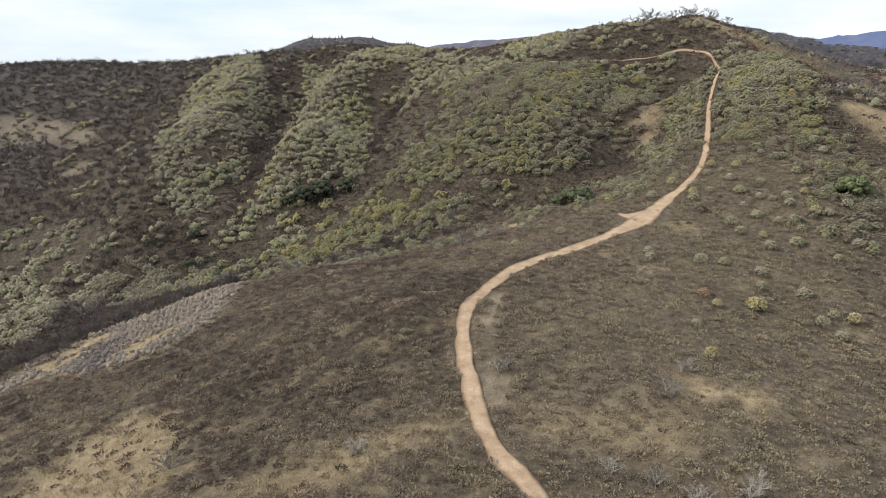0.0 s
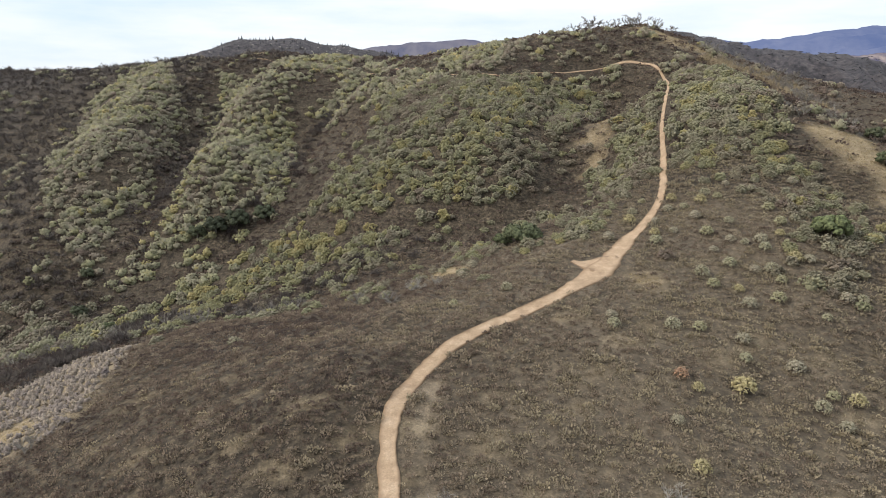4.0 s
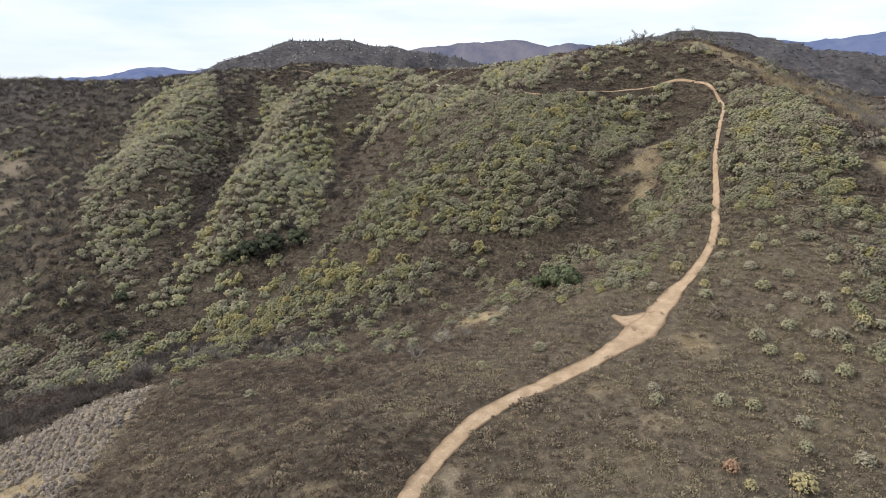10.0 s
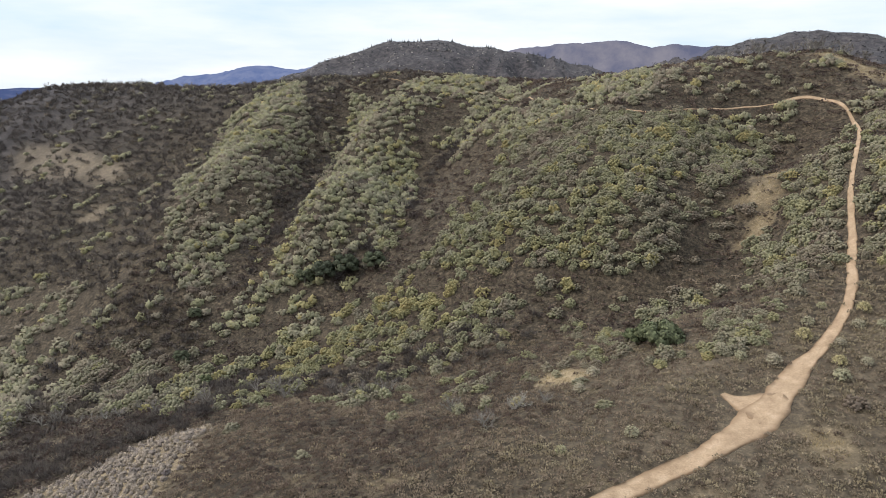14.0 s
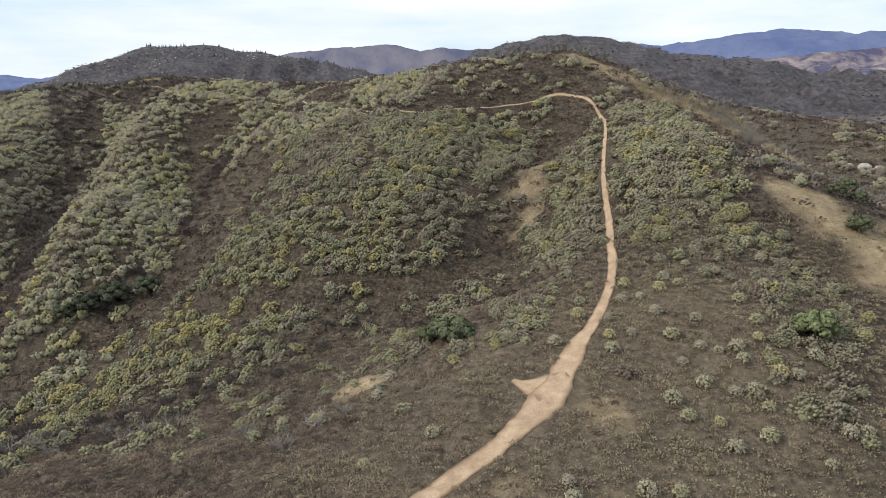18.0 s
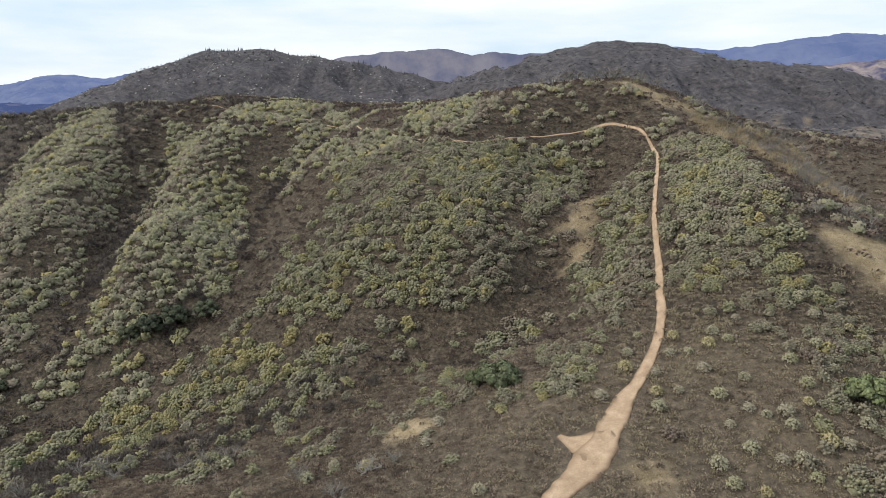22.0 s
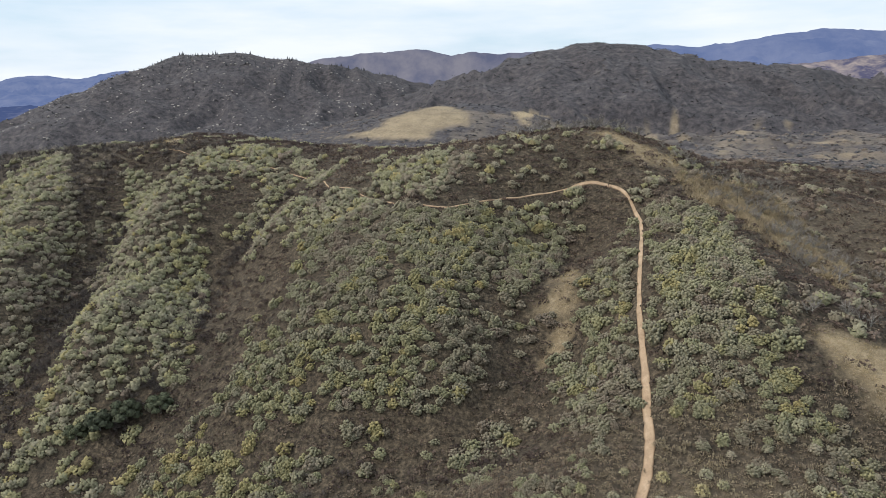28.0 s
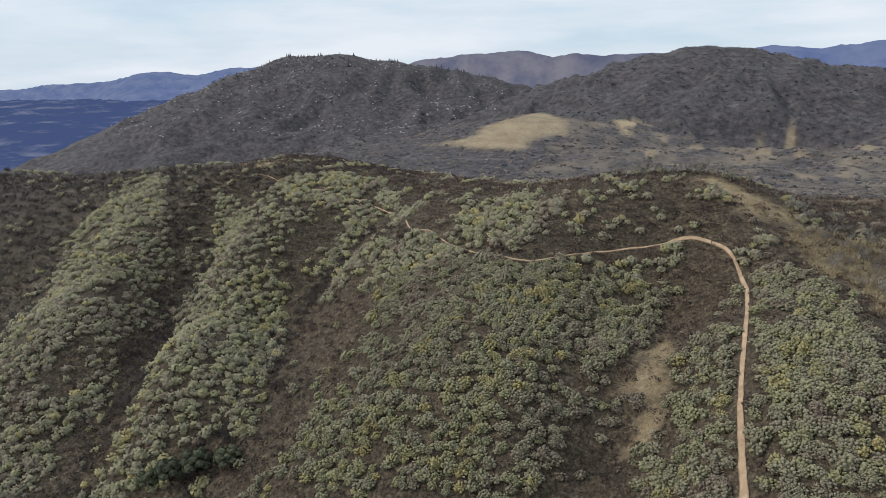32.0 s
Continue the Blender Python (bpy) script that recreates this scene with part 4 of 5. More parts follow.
brush_far = tagged(scatter("slope_brush", SPRAYS, x, y, rng.uniform(1.7, 3.2, len(x)), rng.uniform(0.5, 0.95, len(x)), tone, BRUSH, smooth=False), "dark brown dry brush between the shrubs of the slopes", "brush", kind="stuff")

xs, ys, ts = [], [], []
for name, outline in GRASS.items():
    if "far" not in name:
        ax, ay = np.array(outline).T
        x, y = jittered(ax.min() - 2, ax.max() + 2, ay.min() - 2, ay.max() + 2, 0.75)
        m = inside(x, y, outline, 0.8) & off_trail(x, y, 0.2) & (rng.rand(len(x)) < 0.75)
        xs.append(x[m])
        ys.append(y[m])
        ts.append(np.full(m.sum(), 1.5 if name == "east" else 1.0))
x, y, big = np.concatenate(xs), np.concatenate(ys), np.concatenate(ts)
tone = np.clip(rng.normal(0.5, 0.2, len(x)), 0, 1)
grass = tagged(scatter("dry_grass", BLADES, x, y, big * rng.uniform(0.5, 0.95, len(x)), rng.uniform(0.6, 1.1, len(x)), tone, STRAW, smooth=False), "dry straw-coloured grass in open patches", "grass", kind="stuff")

x, y = honeycomb(-122, -74, 86, 168, 1.35, 0.3)
g, p, _ = cover_of(x, y)
keep = (soft_inside(x, y, PALE["pale spur"], 1.5, 1.0) > rng.rand(len(x))) & (rng.rand(len(x)) > np.where(g > 0.6, 0.85, 0.0))
x, y = x[keep], y[keep]
tone = np.clip(0.45 - 0.45 * soft_inside(x, y, LILAC_BAND, 1.0, 1.5) + rng.normal(0, 0.15, len(x)), 0, 1)
sage = tagged(scatter("sage_scrub", TUSSOCKS, x, y, rng.uniform(1.0, 1.6, len(x)), rng.uniform(0.8, 1.2, len(x)), tone, LILAC, -0.05), "low grey-lilac dry tussocks on a pale spur", "shrubs", kind="stuff")

# ---- far ranges, beyond the hills ----
def far_range(name, line, depth, drop, mat, label, seed, relief=60, size=1.0):
    """A far mountain wall with folded flanks, below a crest line."""
    crest_line = np.array(densify(line, 25 * size))
    crest_line[:, 2] += size * (4 * waves(crest_line[:, 0], crest_line[:, 1], 200 * size, seed) + 4 * waves(crest_line[:, 0], crest_line[:, 1], 90 * size, seed + 1))
    k = np.linspace(0, 1, 20)
    x = crest_line[:, None, 0] * (1 - 0.10 * k)
    y = crest_line[:, None, 1] - depth * k
    z = crest_line[:, None, 2] - drop * k + relief * (ridged(x, y, 420 * size, seed + 2) - 0.6) * np.minimum(1, k * 4) * (1 - 0.5 * k)
    idx = np.arange(x.size).reshape(x.shape)
    q = np.stack([idx[:-1, :-1], idx[:-1, 1:], idx[1:, 1:], idx[1:, :-1]], -1).reshape(-1, 4)
    ob = new(name, set_mesh(name, np.stack([x, y, z], -1).reshape(-1, 3), q, mat))
    return tagged(ob, label, "mountains", kind="structure")


# Haze and daylight on the far country are put into these emission colours.
HAZE_BLUE = haze_glow_material("far mountains glowing haze blue", (0.085, 0.125, 0.25), (0.15, 0.185, 0.30), 0.010, 0.62)
HAZE_GREY = haze_glow_material("hazy grey-brown hills", (0.090, 0.100, 0.155), (0.19, 0.185, 0.215), 0.014, 0.6)
HAZE_TAN = haze_glow_material("hazy pale badlands", (0.09, 0.09, 0.15), (0.55, 0.46, 0.38), 0.022, 0.5, 0.45)
HAZE_PLAIN = haze_glow_material("hazy valley floor", (0.035, 0.058, 0.140), (0.20, 0.21, 0.27), 0.006, 0.65, 0.52)
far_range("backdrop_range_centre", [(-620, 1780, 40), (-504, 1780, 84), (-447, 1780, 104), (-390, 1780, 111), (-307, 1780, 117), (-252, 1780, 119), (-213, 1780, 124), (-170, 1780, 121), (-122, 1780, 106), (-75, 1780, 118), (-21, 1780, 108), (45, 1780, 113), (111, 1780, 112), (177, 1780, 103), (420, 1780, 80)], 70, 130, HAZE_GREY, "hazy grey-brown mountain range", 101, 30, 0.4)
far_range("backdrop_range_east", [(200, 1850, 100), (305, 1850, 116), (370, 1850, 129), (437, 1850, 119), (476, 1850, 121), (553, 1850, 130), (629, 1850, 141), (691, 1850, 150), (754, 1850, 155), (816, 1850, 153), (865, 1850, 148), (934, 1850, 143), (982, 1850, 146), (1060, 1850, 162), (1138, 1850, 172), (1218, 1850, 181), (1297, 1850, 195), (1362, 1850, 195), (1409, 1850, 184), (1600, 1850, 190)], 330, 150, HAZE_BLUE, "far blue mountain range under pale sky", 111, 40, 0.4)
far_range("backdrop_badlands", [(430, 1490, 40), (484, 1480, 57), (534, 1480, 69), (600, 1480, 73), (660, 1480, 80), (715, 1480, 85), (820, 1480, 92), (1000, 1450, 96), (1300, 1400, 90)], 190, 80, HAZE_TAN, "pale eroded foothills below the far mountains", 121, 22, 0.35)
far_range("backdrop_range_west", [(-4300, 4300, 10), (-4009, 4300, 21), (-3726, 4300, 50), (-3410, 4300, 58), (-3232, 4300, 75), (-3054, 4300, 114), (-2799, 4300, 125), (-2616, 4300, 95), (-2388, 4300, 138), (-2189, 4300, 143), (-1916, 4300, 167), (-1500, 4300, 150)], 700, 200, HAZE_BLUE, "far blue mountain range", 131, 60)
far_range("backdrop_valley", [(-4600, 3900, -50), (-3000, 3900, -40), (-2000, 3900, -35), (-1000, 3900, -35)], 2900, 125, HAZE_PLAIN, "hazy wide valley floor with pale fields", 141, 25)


# ---- trees and single shrubs ----
def part(name, verts, faces, mat, parent, label="", tone=None, smooth=True):
    mesh = set_mesh(name, verts, faces, mat, smooth)
    if tone is not None:
        mesh.attributes.new("tone", "FLOAT", "POINT").data.foreach_set("value", np.broadcast_to(np.float32(tone), len(mesh.vertices)).astype(np.float32))
    ob = new(name, mesh)
    ob.parent = parent
    if label:
        tagged(ob, label)
    return ob


def tube(line, radii, sides=5):
    """A tapered limb along a line."""
    line, radii = np.asarray(line, float), np.asarray(radii, float)
    way = np.gradient(line, axis=0)
    way /= np.linalg.norm(way, axis=1)[:, None] + 1e-9
    ref = np.array([0.31, 0.17, 0.94]) if abs(way[0, 2]) < 0.8 else np.array([0.94, 0.3, 0.1])
    u = np.cross(way, ref)
    u /= np.linalg.norm(u, axis=1)[:, None]
    v = np.cross(way, u)
    a = np.arange(sides) * 2 * math.pi / sides
    verts = (line[:, None] + radii[:, None, None] * (u[:, None] * np.cos(a)[None, :, None] + v[:, None] * np.sin(a)[None, :, None])).reshape(-1, 3)
    i = np.arange(len(line) - 1)[:, None] * sides
    j, k = np.arange(sides), (np.arange(sides) + 1) % sides
    a1, b1, c1, d1 = (i + j).ravel(), (i + k).ravel(), (i + sides + k).ravel(), (i + sides + j).ravel()
    return verts, np.concatenate([np.stack([a1, b1, c1], -1), np.stack([a1, c1, d1], -1)])


def join(pieces):
    vs, fs, base = [], [], 0
    for v, f in pieces:
        vs.append(v)
        fs.append(f + base)
        base += len(v)
    return np.concatenate(vs), np.concatenate(fs)


def limb_line(start, way, length, r, bend=0.35, steps=5):
    p, d, out = np.array(start, float), np.array(way, float), []
    d /= np.linalg.norm(d)
    for _ in range(steps + 1):
        out.append(p.copy())
        d = d + r.normal(0, bend, 3) * 0.5 + [0, 0, 0.08]
        d /= np.linalg.norm(d)
        p = p + d * length / steps
    return np.array(out)


def bare_tree(name, high, seed, bark, label, category="tree", trunks=1, twig_count=7):
    """A leafless tree: trunk, forked limbs, and a haze of twigs."""
    r = np.random.RandomState(seed)
    root = tagged(new(name), label, category)
    twigs = []
    for s in range(trunks):
        lean = r.normal(0, 0.16 + 0.2 * (trunks > 1), 3) + [0, 0, 1]
        trunk = limb_line([r.normal(0, 0.1 * trunks), r.normal(0, 0.1 * trunks), -0.2], lean, high * 0.38, r, 0.15, 4)
        part("trunk", *tube(trunk, np.linspace(high * 0.045, high * 0.034, 5), 7), bark, root)
        for i in range(5):
            a = i * 1.26 + r.uniform(-0.4, 0.4)
            start = trunk[r.randint(2, 5)]
            line = limb_line(start, [math.cos(a), math.sin(a), r.uniform(0.5, 1.3)], high * r.uniform(0.42, 0.62), r, 0.4, 5)
            limb = [tube(line, np.linspace(high * 0.026, high * 0.011, 6), 5)]
            for j in range(4):
                b = a + r.uniform(-1.2, 1.2)
                sub = limb_line(line[r.randint(2, 6)], [math.cos(b), math.sin(b), r.uniform(0.2, 1.2)], high * r.uniform(0.18, 0.32), r, 0.5, 4)
                limb.append(tube(sub, np.linspace(high * 0.012, high * 0.006, 5), 3))
                for _ in range(twig_count):
                    c = b + r.uniform(-1.4, 1.4)
                    tw = limb_line(sub[r.randint(1, 5)], [math.cos(c), math.sin(c), r.uniform(0, 1.3)], high * r.uniform(0.08, 0.18), r, 0.5, 2)
                    twigs.append(tube(tw, [high * 0.008, high * 0.006, high * 0.003], 3))
            part("limb", *join(limb), bark, root)
    tagged(part("twig_mass", *join(twigs), TWIGS if bark is BARK else bark, root), kind="stuff")
    return root


def leafy_tree(name, wide_, high, seed, tone, label, lumps=14, leaves=2600):
    """An evergreen oak: short forked trunk, limbs, crown of small leaf sprays."""
    r = np.random.RandomState(seed)
    root = tagged(new(name), label, "tree")
    part("trunk", *tube(limb_line([0, 0, -0.3], [0.05, 0, 1], high * 0.45, r, 0.15, 4), np.linspace(high * 0.06, high * 0.03, 5), 7), BARK, root)
    limbs = [tube(limb_line([0, 0, high * 0.25], [math.cos(i * 1.3), math.sin(i * 1.3), 0.8], wide_ * 0.4, r, 0.3, 4), np.linspace(high * 0.025, high * 0.008, 5), 4) for i in range(5)]
    for limb in limbs:
        part("limb", *limb, BARK, root)
    centres, radii = [], []
    for i in range(lumps):
        a, up = i * 2.399, (i + 0.5) / lumps
        d = 0.36 * math.sqrt(1 - (0.9 * up) ** 2) * wide_
        centres.append([d * math.cos(a), d * math.sin(a), high * (0.28 + 0.55 * up)])
        radii.append(wide_ * r.uniform(0.13, 0.2))
    centres, radii = np.array(centres), np.array(radii)
    core = [(ICO_V * s * 0.8 * r.uniform(0.8, 1.15, (12, 1)) + c, ICO_F) for c, s in zip(centres, radii)]
    pick = r.randint(lumps, size=leaves)
    n = r.normal(0, 1, (leaves, 3))
    n /= np.linalg.norm(n, axis=1)[:, None]
    n[:, 2] = np.abs(n[:, 2]) * 0.9 - 0.15
    at = centres[pick] + n * radii[pick, None] * r.uniform(0.75, 1.15, (leaves, 1))
    u = np.cross(n, r.normal(0, 1, (leaves, 3)))
    u /= np.linalg.norm(u, axis=1)[:, None]
    v = np.cross(n, u) + n * r.uniform(-0.6, 0.6, (leaves, 1))
    s = wide_ * 0.030 * r.uniform(0.7, 1.5, (leaves, 1))
    verts = np.stack([at - u * s, at + v * s * 0.9, at + u * s, at - v * s * 0.9], 1).reshape(-1, 3)
    k = np.arange(leaves)[:, None] * 4
    sprays = (verts, np.concatenate([k + [0, 1, 2], k + [0, 2, 3]]))
    part("crown", *join(core + [sprays]), OAK, root, tone=tone, smooth=False)
    return root


def pale_shrub(name, seed, tone, label, mat=None):
    """A single rounded shrub, 1 m wide as built: forked stems under a lumpy crown."""
    r = np.random.RandomState(seed)
    root = tagged(new(name), label, "shrub")
    stems = [tube(limb_line([0, 0, -0.08], [math.cos(i * 1.25), math.sin(i * 1.25), 1.1], 0.42, r, 0.2, 3), [0.022, 0.018, 0.014, 0.008], 4) for i in range(5)]
    for stem in stems:
        part("stem", *stem, TWIGS, root)
    lumps = []
    for i in range(20):
        a, up = i * 2.399 + r.uniform(-0.3, 0.3), (i + 0.5) / 20
        d = 0.40 * math.sqrt(1 - (0.96 * up) ** 2) * r.uniform(0.8, 1.1)
        s = r.uniform(0.08, 0.14)
        lumps.append((ICO_V * s * r.uniform(0.7, 1.25, (12, 1)) * [1, 1, 0.8] + [d * math.cos(a), d * math.sin(a), 0.14 + 0.40 * up], ICO_F))
    lumps.append(dome_template(0, 0.58, 220))
    part("crown", *join(lumps), mat or PALE_SAGE, root, tone=tone)
    return root


def put(ob, x, y, size=1.0, turn=0.0, sink=0.0):
    ob.matrix_basis = Matrix.Translation((x, y, float(height(x, y)) - sink)) @ Matrix.Rotation(turn, 4, "Z") @ Matrix.Diagonal((size, size, size, 1))
    return ob


# single pale shrubs on the ridge, near the trail
SHRUBS = [(36, 182.4), (31.1, 178.8), (33.1, 176.3), (29.7, 175.7), (23.3, 175.8), (26.4, 174.9), (27.7, 169.9), (33.7, 167.7), (29, 164.4), (19.5, 166.5), (23.1, 166.2), (19.3, 162.5), (32.6, 161.2), (34.8, 159.5), (42.5, 165.1), (41.4, 161.2), (37.6, 159.5), (37.8, 157.1), (29.1, 158.3), (49.1, 158.5), (7.6, 179.4), (15.4, 174), (6, 172.6), (6, 168.1), (10.6, 166.6)] + [(16.5, 178.9), (19.1, 184.2), (24.6, 180.1), (3.1, 171.8), (48.9, 188), (50, 183.9), (40.6, 179.6), (41.7, 170.6), (56.4, 183.8), (59.2, 182), (47.4, 175), (8.6, 133.9), (18.2, 134.2), (22.3, 134.2), (19.2, 118.5), (28.4, 132.4), (27.9, 128.3), (34.8, 127.7), (35.8, 119.3), (38.2, 122.3), (41.4, 122.1), (37.9, 116.3), (43.1, 139.8), (47.8, 145), (50.7, 145.9)] + [(36.7, 143.8), (16.4, 101.5), (15.1, 110.1), (31, 153.6), (34.8, 151.8), (25.6, 150.5), (27, 147.5), (31, 146.5), (31.6, 141.8), (8.9, 131.4), (20.2, 171.5), (37.6, 151.8), (38.6, 149), (42.3, 154.5), (44.6, 154.2), (-23.9, 171.1), (-17.2, 169.6), (-8.6, 144.5), (-17.3, 139.4), (-27.6, 156.7), (-34.6, 162.6), (-38.2, 158.3), (-18.6, 163)]
SHRUBS += [(13.2, 318.6), (20.1, 319.4), (8.3, 314.1), (14, 310.4), (-1.9, 320.5), (-10.6, 311.8), (-3.6, 305.5), (0.9, 308.7), (6.6, 301.8), (11.8, 298), (-10, 299.4), (-4.3, 300.5), (17.8, 302.3), (38.3, 282.6), (36.7, 306.7), (22.5, 297.8), (42.1, 277.2), (10.9, 285.1), (17.5, 287.5), (21.9, 282.2), (0.7, 285.5), (8.2, 300.2), (5.2, 300.4)]
kinds = [pale_shrub("shrub", 300 + i, tone, "rounded pale %s shrub standing in low brown brush" % word) for i, (tone, word) in enumerate([(0.35, "grey"), (0.55, "grey-green"), (0.75, "olive-green"), (0.95, "straw-tinted"), (0.45, "grey-green"), (0.62, "green")])]
for i, (sx, sy) in enumerate(SHRUBS):
    src = kinds[i % len(kinds)]
    ob = src if i < len(kinds) else copy_thing(src, Matrix())
    tagged(ob, group="single shrubs on the ridge")
    size = (1.7 if sy < 250 else 2.3) + 1.1 * ((i * 0.618) % 1)
    put(ob, sx, sy, size, i * 2.1)
RUST = foliage("rust-brown dying leaves", [(0.0, (0.17, 0.098, 0.060)), (1.0, (0.24, 0.150, 0.092))], 0.3, 5.0)
put(pale_shrub("shrub", 330, 0.5, "dying rust-orange rounded shrub in brown brush", RUST), 17.3, 120.8, 2.2)
put(pale_shrub("shrub", 331, 1.0, "large yellow-green rounded shrub in brown brush"), 26.0, 121.5, 3.4, 1.0)

# evergreen oaks
put(leafy_tree("oak_tree", 5.0, 3.6, 401, 0.6, "dark green evergreen oak standing in dry grass"), 74, 196)
put(leafy_tree("oak_tree", 7.5, 4.4, 402, 0.9, "broad mid-green evergreen oak at the edge of the brush"), 51.5, 164.2)
put(leafy_tree("oak_tree", 9.0, 3.4, 403, 0.62, "low bright green leafy bush in the gully head"), -6.8, 179.5)
put(leafy_tree("oak_tree", 4.5, 3.0, 404, 0.7, "low bright green leafy bush in the gully head"), -11.5, 183.3)
for i, (ox, oy, ow) in enumerate([(-106.2, 232.1, 7.5), (-100.4, 235, 8.5), (-90.8, 235.3, 7.5), (-111.6, 230.2, 6.0)]):
    put(leafy_tree("oak_tree", ow, ow * 0.75, 410 + i, 0.15 + 0.1 * i, "dark green evergreen oak in the gully"), ox, oy)
for i, (ox, oy, ow) in enumerate([(-134.2, 200.7, 5.0), (-141.4, 216.1, 4.5), (77.1, 212, 4.5), (82, 211.8, 4.0), (96, 203.3, 4.0), (85.9, 224.6, 5.0), (-117.9, 190.4, 4.0)]):
    put(leafy_tree("oak_tree", ow, ow * 0.7, 430 + i, 0.3 + 0.06 * i, "dark evergreen oak among the chaparral", leaves=1600), ox, oy)

# bare trees
for i, (bx, by, bh) in enumerate([(-22.2, 333.8, 3.0), (-6, 331, 3.0), (4, 330, 4.6), (8, 330, 6.4), (11, 327, 5.4), (14, 329, 7.2), (18, 328, 6.6), (21, 329, 6.0), (24, 326, 5.4), (28, 326, 7.4), (31, 325, 6.6), (34, 325, 7.4), (38, 324, 6.8), (41, 322, 5.2), (45.5, 328.8, 5.6), (52.6, 320.7, 3.2), (57.4, 317.8, 3.4)]):
    put(bare_tree("oak_tree", 1.0, 500 + i, BARK, "leafless grey oak on the summit skyline", twig_count=12), bx, by, bh * 0.85, i * 1.3)
for i, (bx, by, bh, bark, text) in enumerate([
        (12.1, 95.8, 2.2, SILVER, "silver dead snag with broken limbs in dry grass"), (9.1, 88.7, 3.0, BARK, "leafless grey tree with a round twiggy crown"),
        (-27.2, 70.4, 2.6, SILVER, "fallen silver dead shrub with bent limbs"), (17.1, 71.3, 3.2, SILVER, "leafless silver tree in dry brush"),
        (7, 70.3, 2.6, BARK, "leafless grey shrub in dry grass"), (2, 72.3, 2.2, SILVER, "small leafless silver tree"), (-13.1, 88.9, 2.8, BARK, "leafless grey shrub beside the track"),
        (12, 68.2, 2.6, SILVER, "leafless silver shrub in dry grass"), (-52.4, 68.6, 3.2, BARK, "leafless grey tree above dry grass"), (-75.9, 109.2, 3.0, BARK, "leafless grey tree on the pale spur"),
        (-27.4, 154.8, 3.4, SILVER, "leafless silver tree in the gully"), (-31.4, 149.8, 3.8, BARK, "leafless grey tree in the gully"), (-39.7, 158.8, 3.6, BARK, "leafless grey tree in the gully"), (-23.4, 157.4, 3.0, BARK, "leafless grey tree in the gully")]):
    put(bare_tree("dead_tree" if bark is SILVER else "bare_tree", 1.0, 540 + i, bark, text, trunks=2), bx, by, bh, i * 0.9)


# winter-bare woods in the gullies and on the skyline
winter = [bare_tree("bare_tree", 1.0, 700 + i, BARK, "leafless grey-brown tree in a winter wood", trunks=1 + i % 2, twig_count=9) for i in range(5)]
GROVES = [("bare trees in the east gully", 48, [(78, 306), (92, 290), (100, 268), (108, 250), (118, 232), (132, 210)], 7.0),
          ("bare trees on the east slope", 64, [(60, 316), (75, 318), (92, 312), (84, 296), (70, 300), (66, 282), (80, 276), (72, 258), (66, 246)], 9.0),
          ("bare trees by the grassy bench", 10, [(60, 222), (74, 218), (88, 212), (102, 200)], 3.0),
          ("bare trees on the western skyline", 26, [(-400, 362), (-360, 376), (-320, 392), (-262, 388), (-205, 384)], 5.0),
          ("bare trees in the main gully", 26, [(-60, 178), (-90, 178), (-120, 172), (-150, 172), (-185, 172)], 6.0)]
r = np.random.RandomState(77)
used = 0
for group, count, line, spread in GROVES:
    walk_line = smooth_line(line, 1.0)
    for i in range(count):
        c = walk_line[int((i + r.rand()) / count * (len(walk_line) - 1))] + r.normal(0, spread * 0.5, 2)
        ob = winter[used] if used < len(winter) else copy_thing(winter[r.randint(len(winter))], Matrix())
        used += 1
        tagged(ob, group=group)
        put(ob, float(c[0]), float(c[1]), r.uniform(2.8, 5.0), r.uniform(0, 6.28))


# rocks
def boulder(seed, size):
    r = np.random.RandomState(seed)
    bm = bmesh.new()
    bmesh.ops.create_icosphere(bm, subdivisions=2, radius=1)
    v = np.array([p.co[:] for p in bm.verts])
    f = np.array([[p.index for p in face.verts] for face in bm.faces])
    bm.free()
    v = v * (1 + 0.22 * waves(v[:, 0] * 3 + seed, v[:, 1] * 3 + v[:, 2] * 2, 3.1, seed)[:, None]) * [1, 0.8, 0.65] * size
    return v, f


for i, (rx, ry, rs) in enumerate([(121, 282, 2.4), (117, 283, 1.5), (125, 281, 1.3)]):
    ob = tagged(new("boulder", set_mesh("boulder", *boulder(600 + i, rs), ROCK)), "pale weathered boulder on the brushy slope", "rock", group="rock outcrop")
    put(ob, rx, ry, 1.0, i * 1.0, -0.3)

DARK_ROCK = plain("far weathered rock", [(0.3, (0.11, 0.10, 0.092)), (0.7, (0.27, 0.24, 0.215))], 0.3)

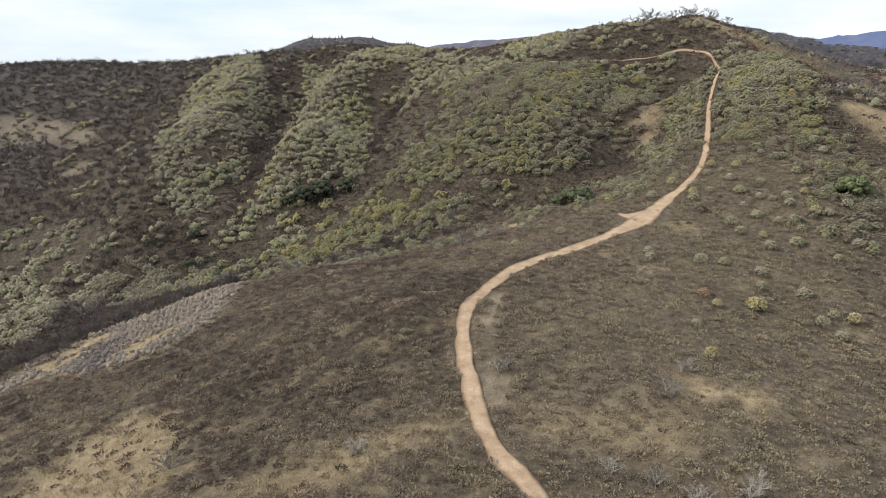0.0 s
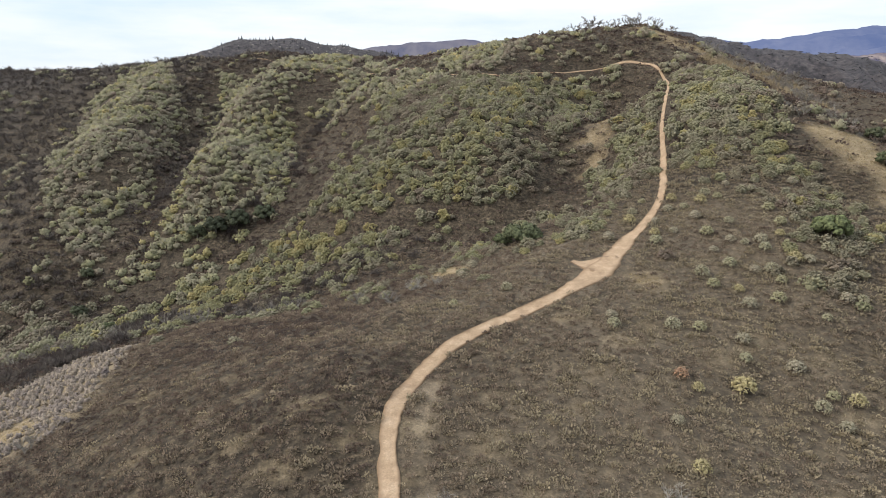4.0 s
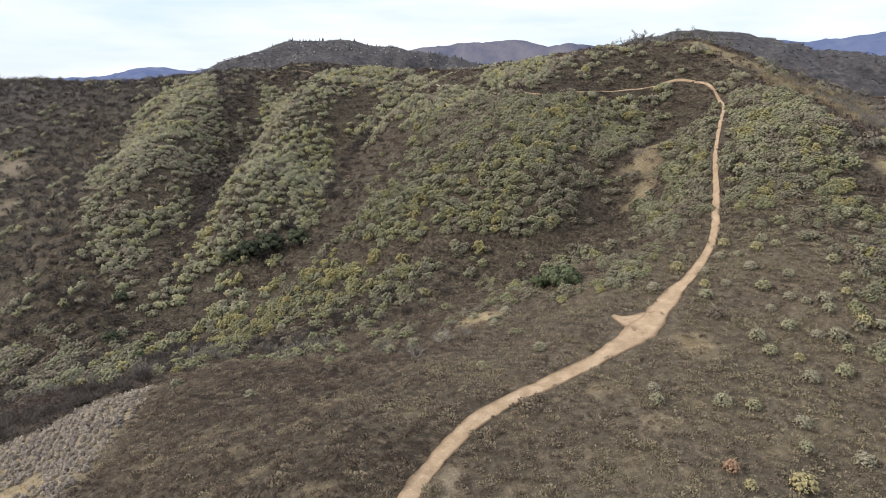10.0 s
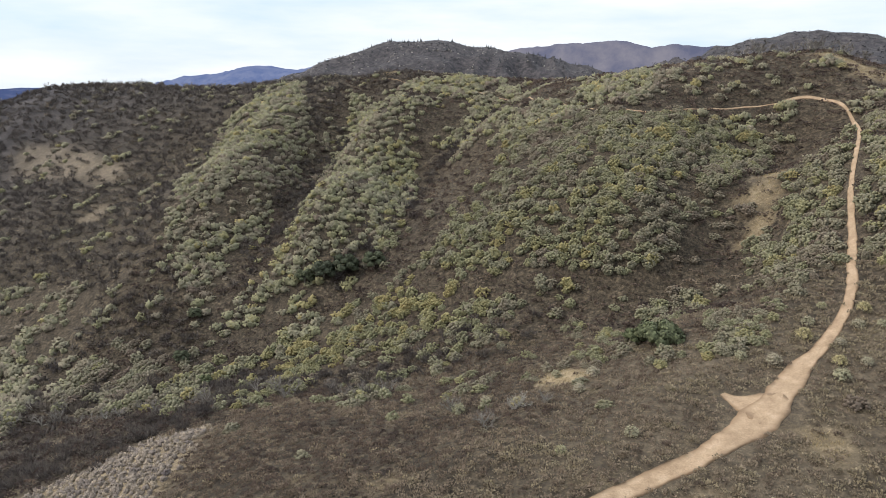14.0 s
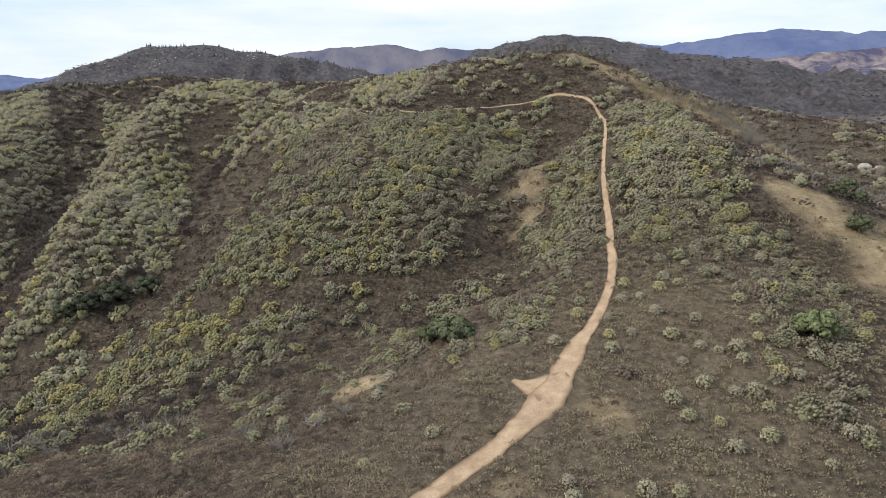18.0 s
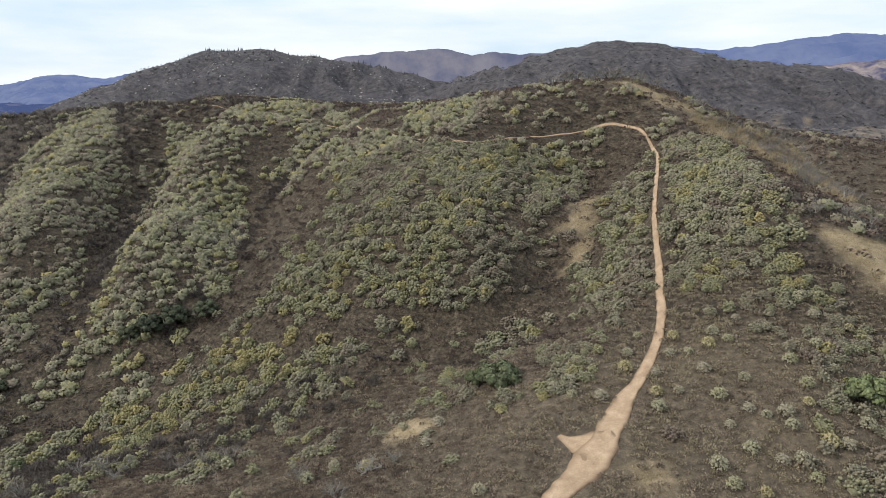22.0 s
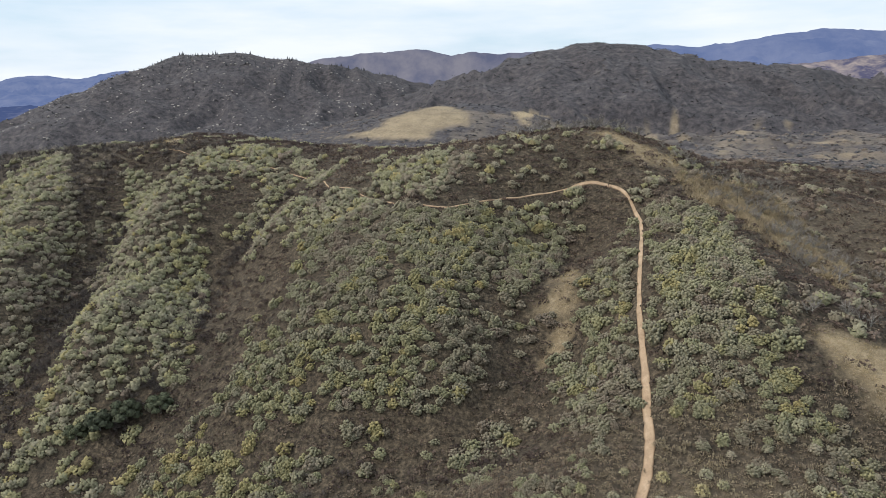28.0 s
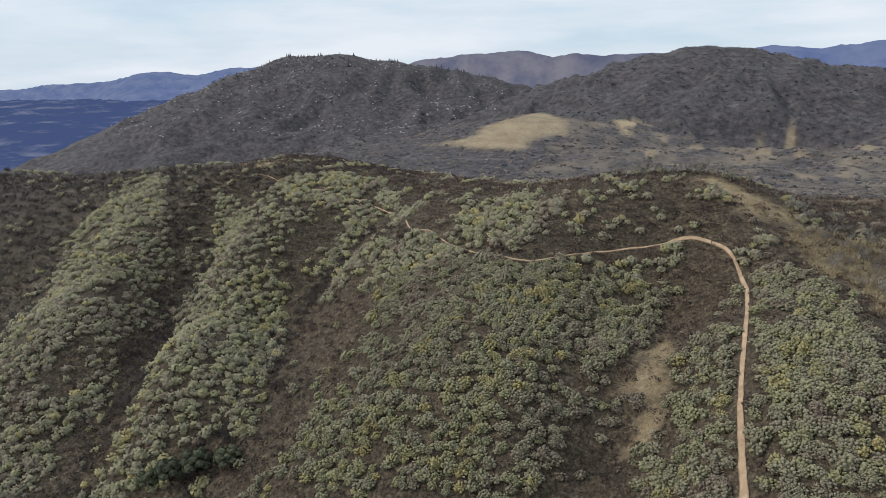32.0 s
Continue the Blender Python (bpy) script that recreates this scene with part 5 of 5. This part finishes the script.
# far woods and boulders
# The low tones lean blue: distance haze mixed into the trees' colours.
HAZED_WOODS = foliage("winter woods with haze tint", [(0.0, (0.022, 0.024, 0.026)), (0.3, (0.038, 0.036, 0.039)), (0.6, (0.074, 0.060, 0.054)), (1.0, (0.115, 0.092, 0.070))], 0.25, 0.8)
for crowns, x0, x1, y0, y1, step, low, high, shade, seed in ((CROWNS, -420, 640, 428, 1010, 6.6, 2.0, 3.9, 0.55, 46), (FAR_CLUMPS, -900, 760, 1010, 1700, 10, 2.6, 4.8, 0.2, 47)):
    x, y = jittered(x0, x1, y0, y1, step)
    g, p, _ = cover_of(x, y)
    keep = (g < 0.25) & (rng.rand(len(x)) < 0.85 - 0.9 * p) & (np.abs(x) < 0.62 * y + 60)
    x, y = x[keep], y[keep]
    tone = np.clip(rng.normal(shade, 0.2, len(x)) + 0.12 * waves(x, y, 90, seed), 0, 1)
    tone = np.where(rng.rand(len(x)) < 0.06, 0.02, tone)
    tagged(scatter("far_woods", crowns, x, y, rng.uniform(low, high, len(x)) * 1.6, rng.uniform(0.4, 0.62, len(x)), tone, HAZED_WOODS, -1.0), "distant leafless and evergreen trees on the hills", "woods", kind="stuff")
x, y = jittered(-1000, -150, 1150, 1620, 15)
keep = (rng.rand(len(x)) < 0.42 + 0.35 * waves(x, y, 120, 90)) & (height(x, y) > -35)
x, y = x[keep], y[keep]
stones = tagged(scatter("far_boulders", [boulder(620, 0.5), boulder(621, 0.5)], x, y, rng.uniform(2.4, 5.2, len(x)), rng.uniform(0.6, 1.3, len(x)), np.zeros(len(x)), DARK_ROCK), "scattered pale boulders on the far hill", "boulders", kind="stuff")

x, y = jittered(-800, -250, 1500, 1720, 9)
keep = (rng.rand(len(x)) < 0.16 + 0.14 * waves(x, y, 60, 97)) & (height(x, y) > 55)
x, y = x[keep], y[keep]
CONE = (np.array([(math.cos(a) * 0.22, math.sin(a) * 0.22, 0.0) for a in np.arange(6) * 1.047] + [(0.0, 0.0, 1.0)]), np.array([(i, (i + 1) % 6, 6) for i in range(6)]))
firs = tagged(scatter("far_conifers", [CONE], x, y, rng.uniform(4, 10, len(x)), np.ones(len(x)), np.full(len(x), 0.1), HAZED_WOODS, -1.0), "dark conifers along the top of the far hill", "trees", kind="stuff")
